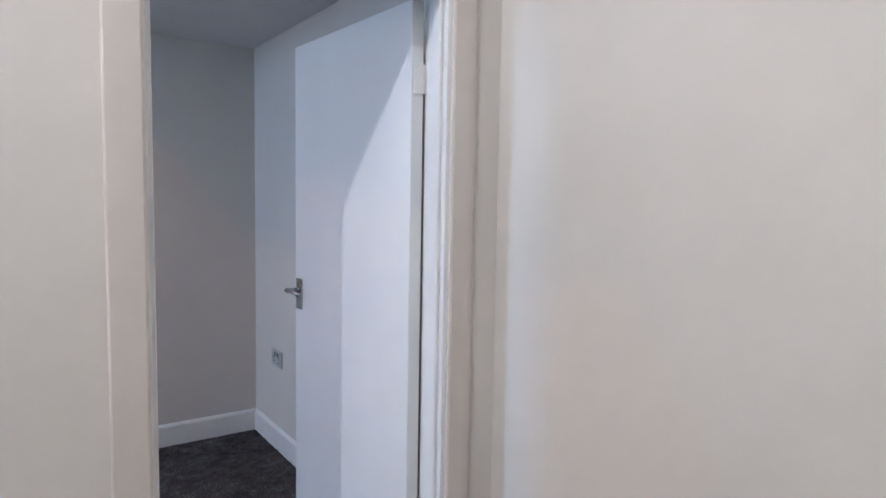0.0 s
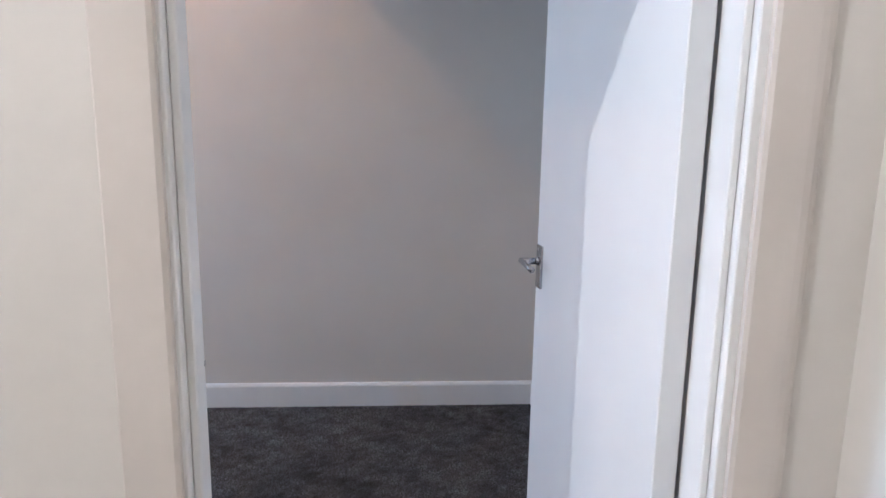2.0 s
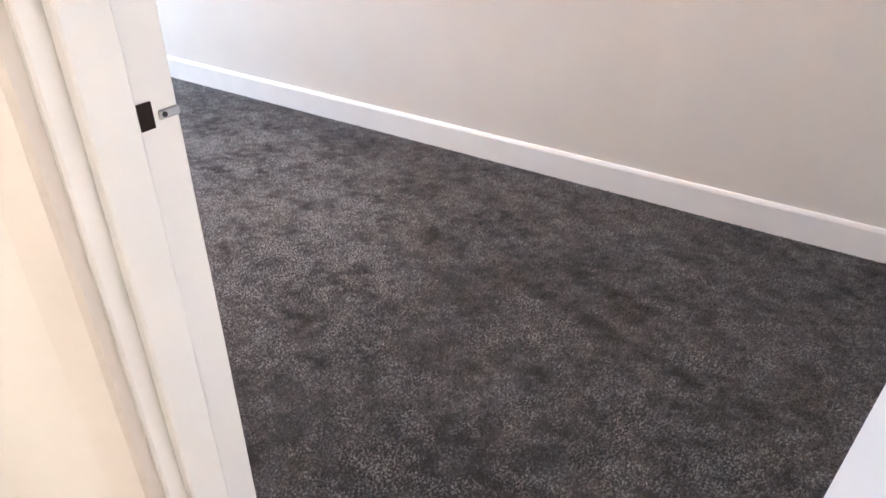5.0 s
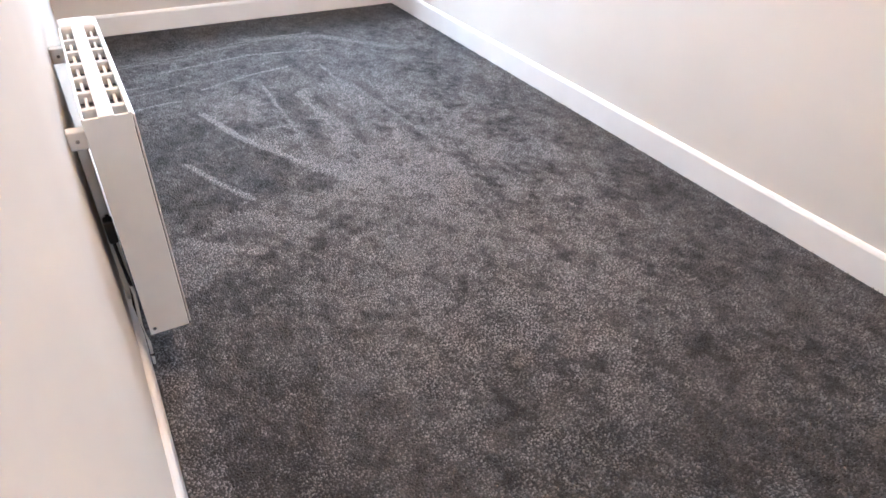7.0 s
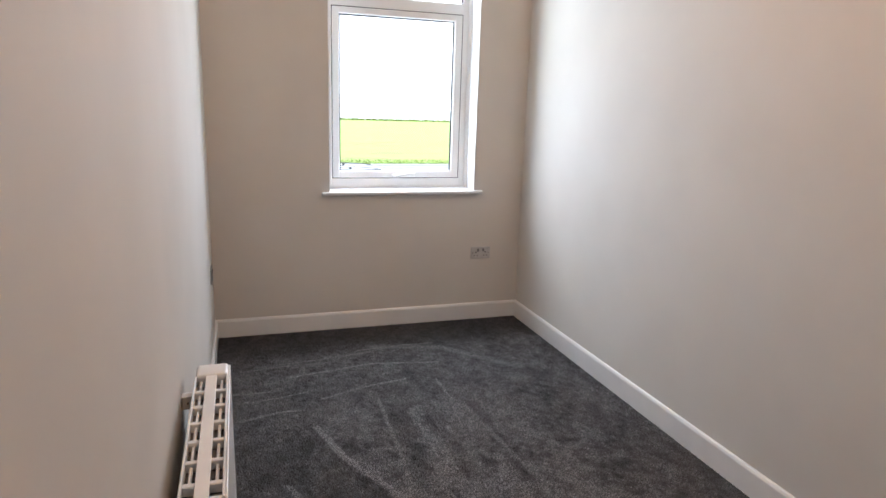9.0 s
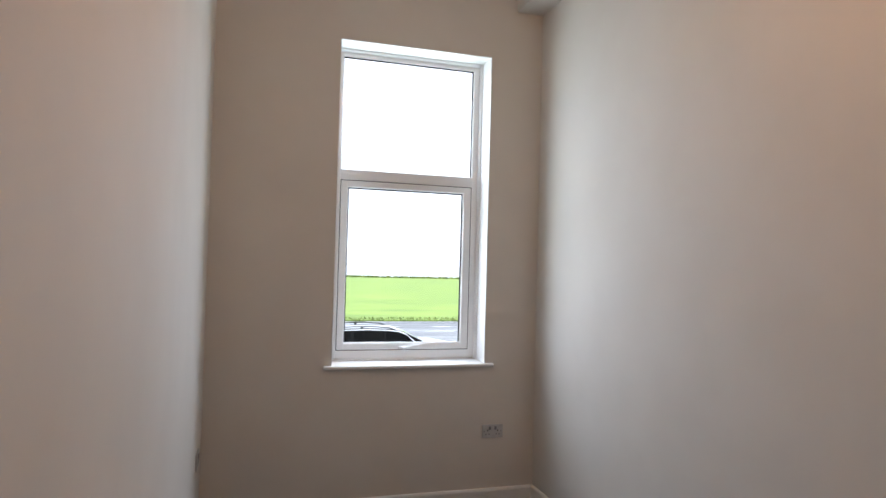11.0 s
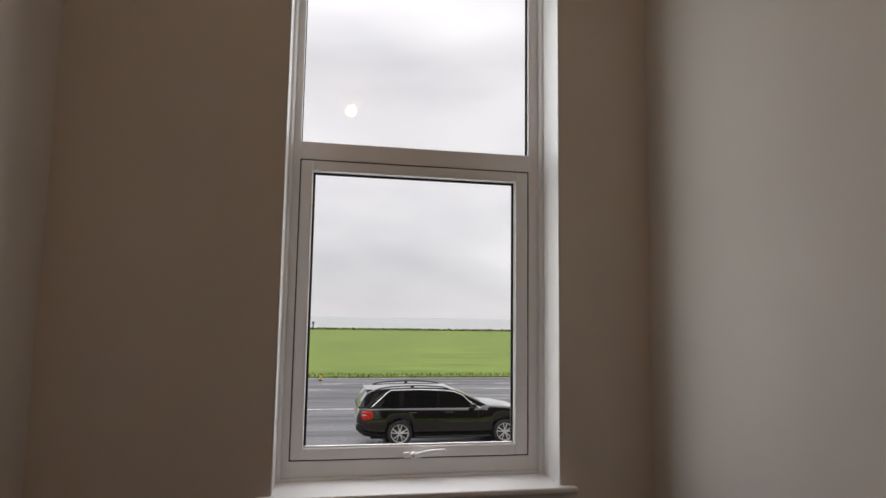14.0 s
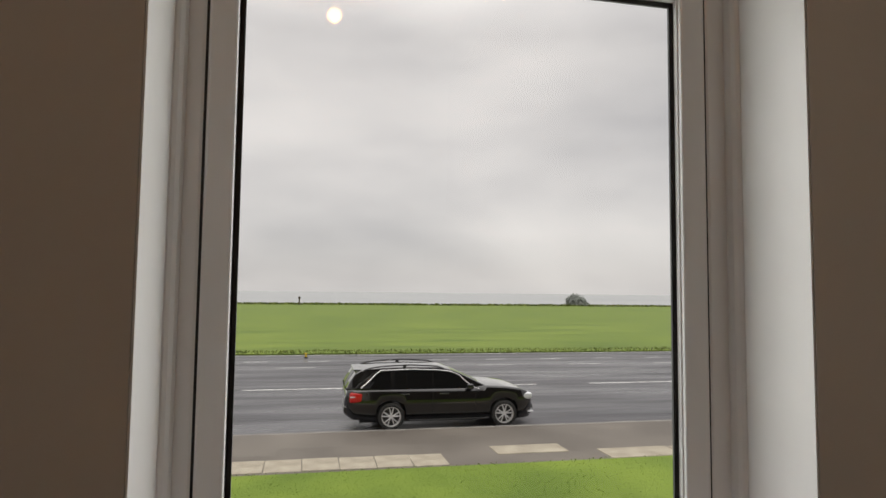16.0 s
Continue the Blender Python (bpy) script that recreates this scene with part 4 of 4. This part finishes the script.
def carpet_pile():
    """Tufts over the room's floor, leaning where the pile has been brushed."""
    rng = np.random.default_rng(8)
    step = 0.0061
    gx, gy = np.meshgrid(np.arange(-0.045, W - SKT, step), np.arange(E + SKT, L - SKT, step))
    x = (gx + rng.uniform(-0.5, 0.5, gx.shape) * step).ravel()
    y = (gy + rng.uniform(-0.5, 0.5, gy.shape) * step).ravel()
    keep = (x > SKT + 0.002) | ((y > JR) & (y < JL))
    x, y = x[keep], y[keep]
    n = len(x)
    bend = 0.10 * value_noise(y, x, 0.21, 12)
    nap_and_light = 0.11 * value_noise(x + bend, y, 0.47, 1) + 0.19 * value_noise(x + 0.5 * y, y * 0.7 + bend, 0.15, 2) + 0.32 * value_noise(x - 0.3 * y, y * 0.7, 0.062, 3) + 0.38 * value_noise(x + 0.25 * y, y * 0.8, 0.024, 4)
    nap_and_light = np.clip((nap_and_light - 0.17) / 0.64, 0.06, 1.2)
    # pale pool mid room, darker around it: light put into the tuft colour
    nap_and_light *= 0.56 + 0.88 * np.clip(1.3 - np.hypot((x - 0.95) / 0.85, (y - 2.2) / 1.1), 0, 1)
    srng = random.Random(5)
    strokes = [
        ((0.49, 3.24), (0.58, 2.94), (0.74, 2.62), 0.020, 0.95), ((0.32, 2.78), (0.41, 2.57), (0.49, 2.41), 0.017, 0.75), ((0.20, 2.25), (0.30, 2.16), (0.42, 2.08), 0.03, 0.6),
        ((0.16, 3.39), (0.32, 3.44), (0.43, 3.44), 0.012, 0.65), ((0.10, 3.70), (0.19, 3.69), (0.29, 3.69), 0.011, 0.6), ((0.84, 3.46), (0.82, 2.84), (0.81, 2.61), 0.014, 0.5),
        ((0.98, 3.32), (0.98, 2.85), (1.03, 2.73), 0.012, 0.5), ((1.21, 3.63), (1.22, 3.39), (1.17, 3.07), 0.012, 0.48), ((0.41, 3.85), (0.89, 3.94), (1.30, 3.87), 0.014, 0.5),
        ((0.56, 3.54), (0.79, 3.63), (1.04, 3.68), 0.014, 0.5), ((0.76, 2.61), (0.84, 2.45), (0.90, 2.28), 0.03, 0.55), ((0.95, 4.21), (1.38, 4.10), (1.76, 3.69), 0.05, 0.35),
    ]
    for i in range(8):
        a, b = srng.uniform(0.95, 1.45), srng.uniform(2.4, 3.6)
        ln, sk = srng.uniform(0.3, 0.8), srng.uniform(-0.1, 0.12)
        strokes.append(((a, b), (a + sk * ln * 0.45, b - ln * 0.5), (a + sk * ln, b - ln), srng.uniform(0.010, 0.020), srng.uniform(0.2, 0.42)))
    for i in range(6):
        a, b = srng.uniform(0.15, 0.9), srng.uniform(3.55, 4.2)
        ln = srng.uniform(0.35, 0.8)
        strokes.append(((a, b), (a + ln * 0.5, b + 0.03), (a + ln, b + srng.uniform(-0.02, 0.10)), srng.uniform(0.008, 0.018), srng.uniform(0.25, 0.5)))
    lean_x, lean_y = rng.normal(0, 0.35, n), rng.normal(-0.15, 0.35, n)
    # a broad wedge left dark between the pale strokes, narrow dark lanes beside it, a dark margin under the window
    wob = 0.03 * (value_noise(x, y, 0.14, 31) - 0.5)
    wedge = np.minimum.reduce([((3.16 - y) * 0.43 + (0.735 - x) * 0.9 - 0.24 + wob * 2) / 0.05 + 0.5, (3.18 + wob - y) / 0.05, (y - 2.30 + wob) / 0.10])
    nap_and_light *= 1 - 0.55 * np.clip(wedge, 0, 1)
    for ax, wide, lo, hi in ((0.895, 0.042, 2.50, 3.44), (1.07, 0.035, 2.55, 3.35), (1.30, 0.04, 2.5, 3.4)):
        lane = np.clip(1.5 - np.abs(x - ax + wob) / wide, 0, 1) * np.clip((y - lo) / 0.12, 0, 1) * np.clip((hi - y) / 0.12, 0, 1)
        nap_and_light *= 1 - 0.5 * lane
    nap_and_light *= 1 - 0.5 * np.clip((y - 4.12 + 3 * wob) / 0.12, 0, 1)
    for p, q, r, w, k in strokes:
        for (ax, ay), (bx, by) in ((p, q), (q, r)):
            dx, dy = bx - ax, by - ay
            s = np.clip(((x - ax) * dx + (y - ay) * dy) / (dx * dx + dy * dy), 0, 1)
            d = np.hypot(x - ax - s * dx, y - ay - s * dy) + 0.006 * (value_noise(x, y, 0.03, 7) - 0.5)
            on = np.clip(1.3 - d / w, 0, 1) * k
            nap_and_light = np.maximum(nap_and_light, on * 1.5)
            lean_x += on * 0.8
    dark = np.clip(1 - np.hypot((x - 0.30) / 0.26, (y - 1.60) / 0.42), 0, 1) ** 0.6
    nap_and_light *= 1 - 0.35 * dark
    # a paler strip along the wall by the heater and a pale wedge brushed out from under it
    strip = np.clip((0.118 + wob - x) / 0.012, 0, 1) * np.clip((2.0 - y) / 0.1, 0, 1) * np.clip((y - 0.6) / 0.2, 0, 1)
    nap_and_light = np.maximum(nap_and_light, strip * (0.25 + 0.75 * value_noise(x, y, 0.05, 21)))
    pale = np.minimum.reduce([(2.27 - 0.55 * (x - 0.13) + wob - y) / 0.03, (y - 1.86 - 0.9 * (x - 0.13) + 2 * wob) / 0.06, (x - 0.10) / 0.02])
    nap_and_light = np.maximum(nap_and_light, np.clip(pale, 0, 1) * (0.45 + 0.7 * value_noise(x, y, 0.045, 22)))
    h = rng.uniform(0.004, 0.0085, n) * (1 - 0.3 * np.clip(nap_and_light, 0, 1))
    r = rng.uniform(0.0030, 0.0047, n)
    a = rng.uniform(0, 6.283, n)
    v = np.empty((n, 4, 3))
    for k in range(3):
        v[:, k, 0] = x + r * np.cos(a + k * 2.0944)
        v[:, k, 1] = y + r * np.sin(a + k * 2.0944)
        v[:, k, 2] = -0.0005
    v[:, 3] = np.stack([x + lean_x * h, y + lean_y * h, h], 1)
    tri = np.array([[0, 1, 3], [1, 2, 3], [2, 0, 3]])
    f = (np.arange(n)[:, None, None] * 4 + tri[None]).reshape(-1)
    me = bpy.data.meshes.new("carpet_pile")
    me.vertices.add(n * 4)
    me.vertices.foreach_set("co", v.ravel())
    me.loops.add(len(f))
    me.loops.foreach_set("vertex_index", f)
    me.polygons.add(len(f) // 3)
    me.polygons.foreach_set("loop_start", np.arange(0, len(f), 3))
    me.update(calc_edges=True)
    at = me.attributes.new("nap_and_light", "FLOAT", "POINT")
    at.data.foreach_set("value", np.repeat(np.clip(nap_and_light, 0, 1.4) * rng.uniform(0.25, 1.75, n), 4))
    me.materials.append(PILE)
    ob = tagged(new("carpet_pile", me), "charcoal carpet tufts, brushed into pale streaks by a vacuum cleaner, light pool painted mid room", "carpet", kind="stuff")
    return ob


carpet_pile()


# ---------------------------------------------------------------- unseen house front, added to darken the car's reflections
FRONT_DARK = grained("dark_unseen_front", (0.075, 0.058, 0.05), (0.12, 0.095, 0.08), 0.8, 0.9, 0.3, 0.005)
bm = bmesh.new()
add_box(bm, -16, -0.20, 4.62, OUT_Y, -1.8, 7.5)
add_box(bm, W + 0.35, 18, 4.62, OUT_Y, -1.8, 7.5)
add_box(bm, -0.20, W + 0.35, 4.62, OUT_Y, CEIL_Z + 0.3, 7.5)
structure("wall_unseen_front", bm, FRONT_DARK, "dark unseen house front, added to dim reflections in the car", "wall")
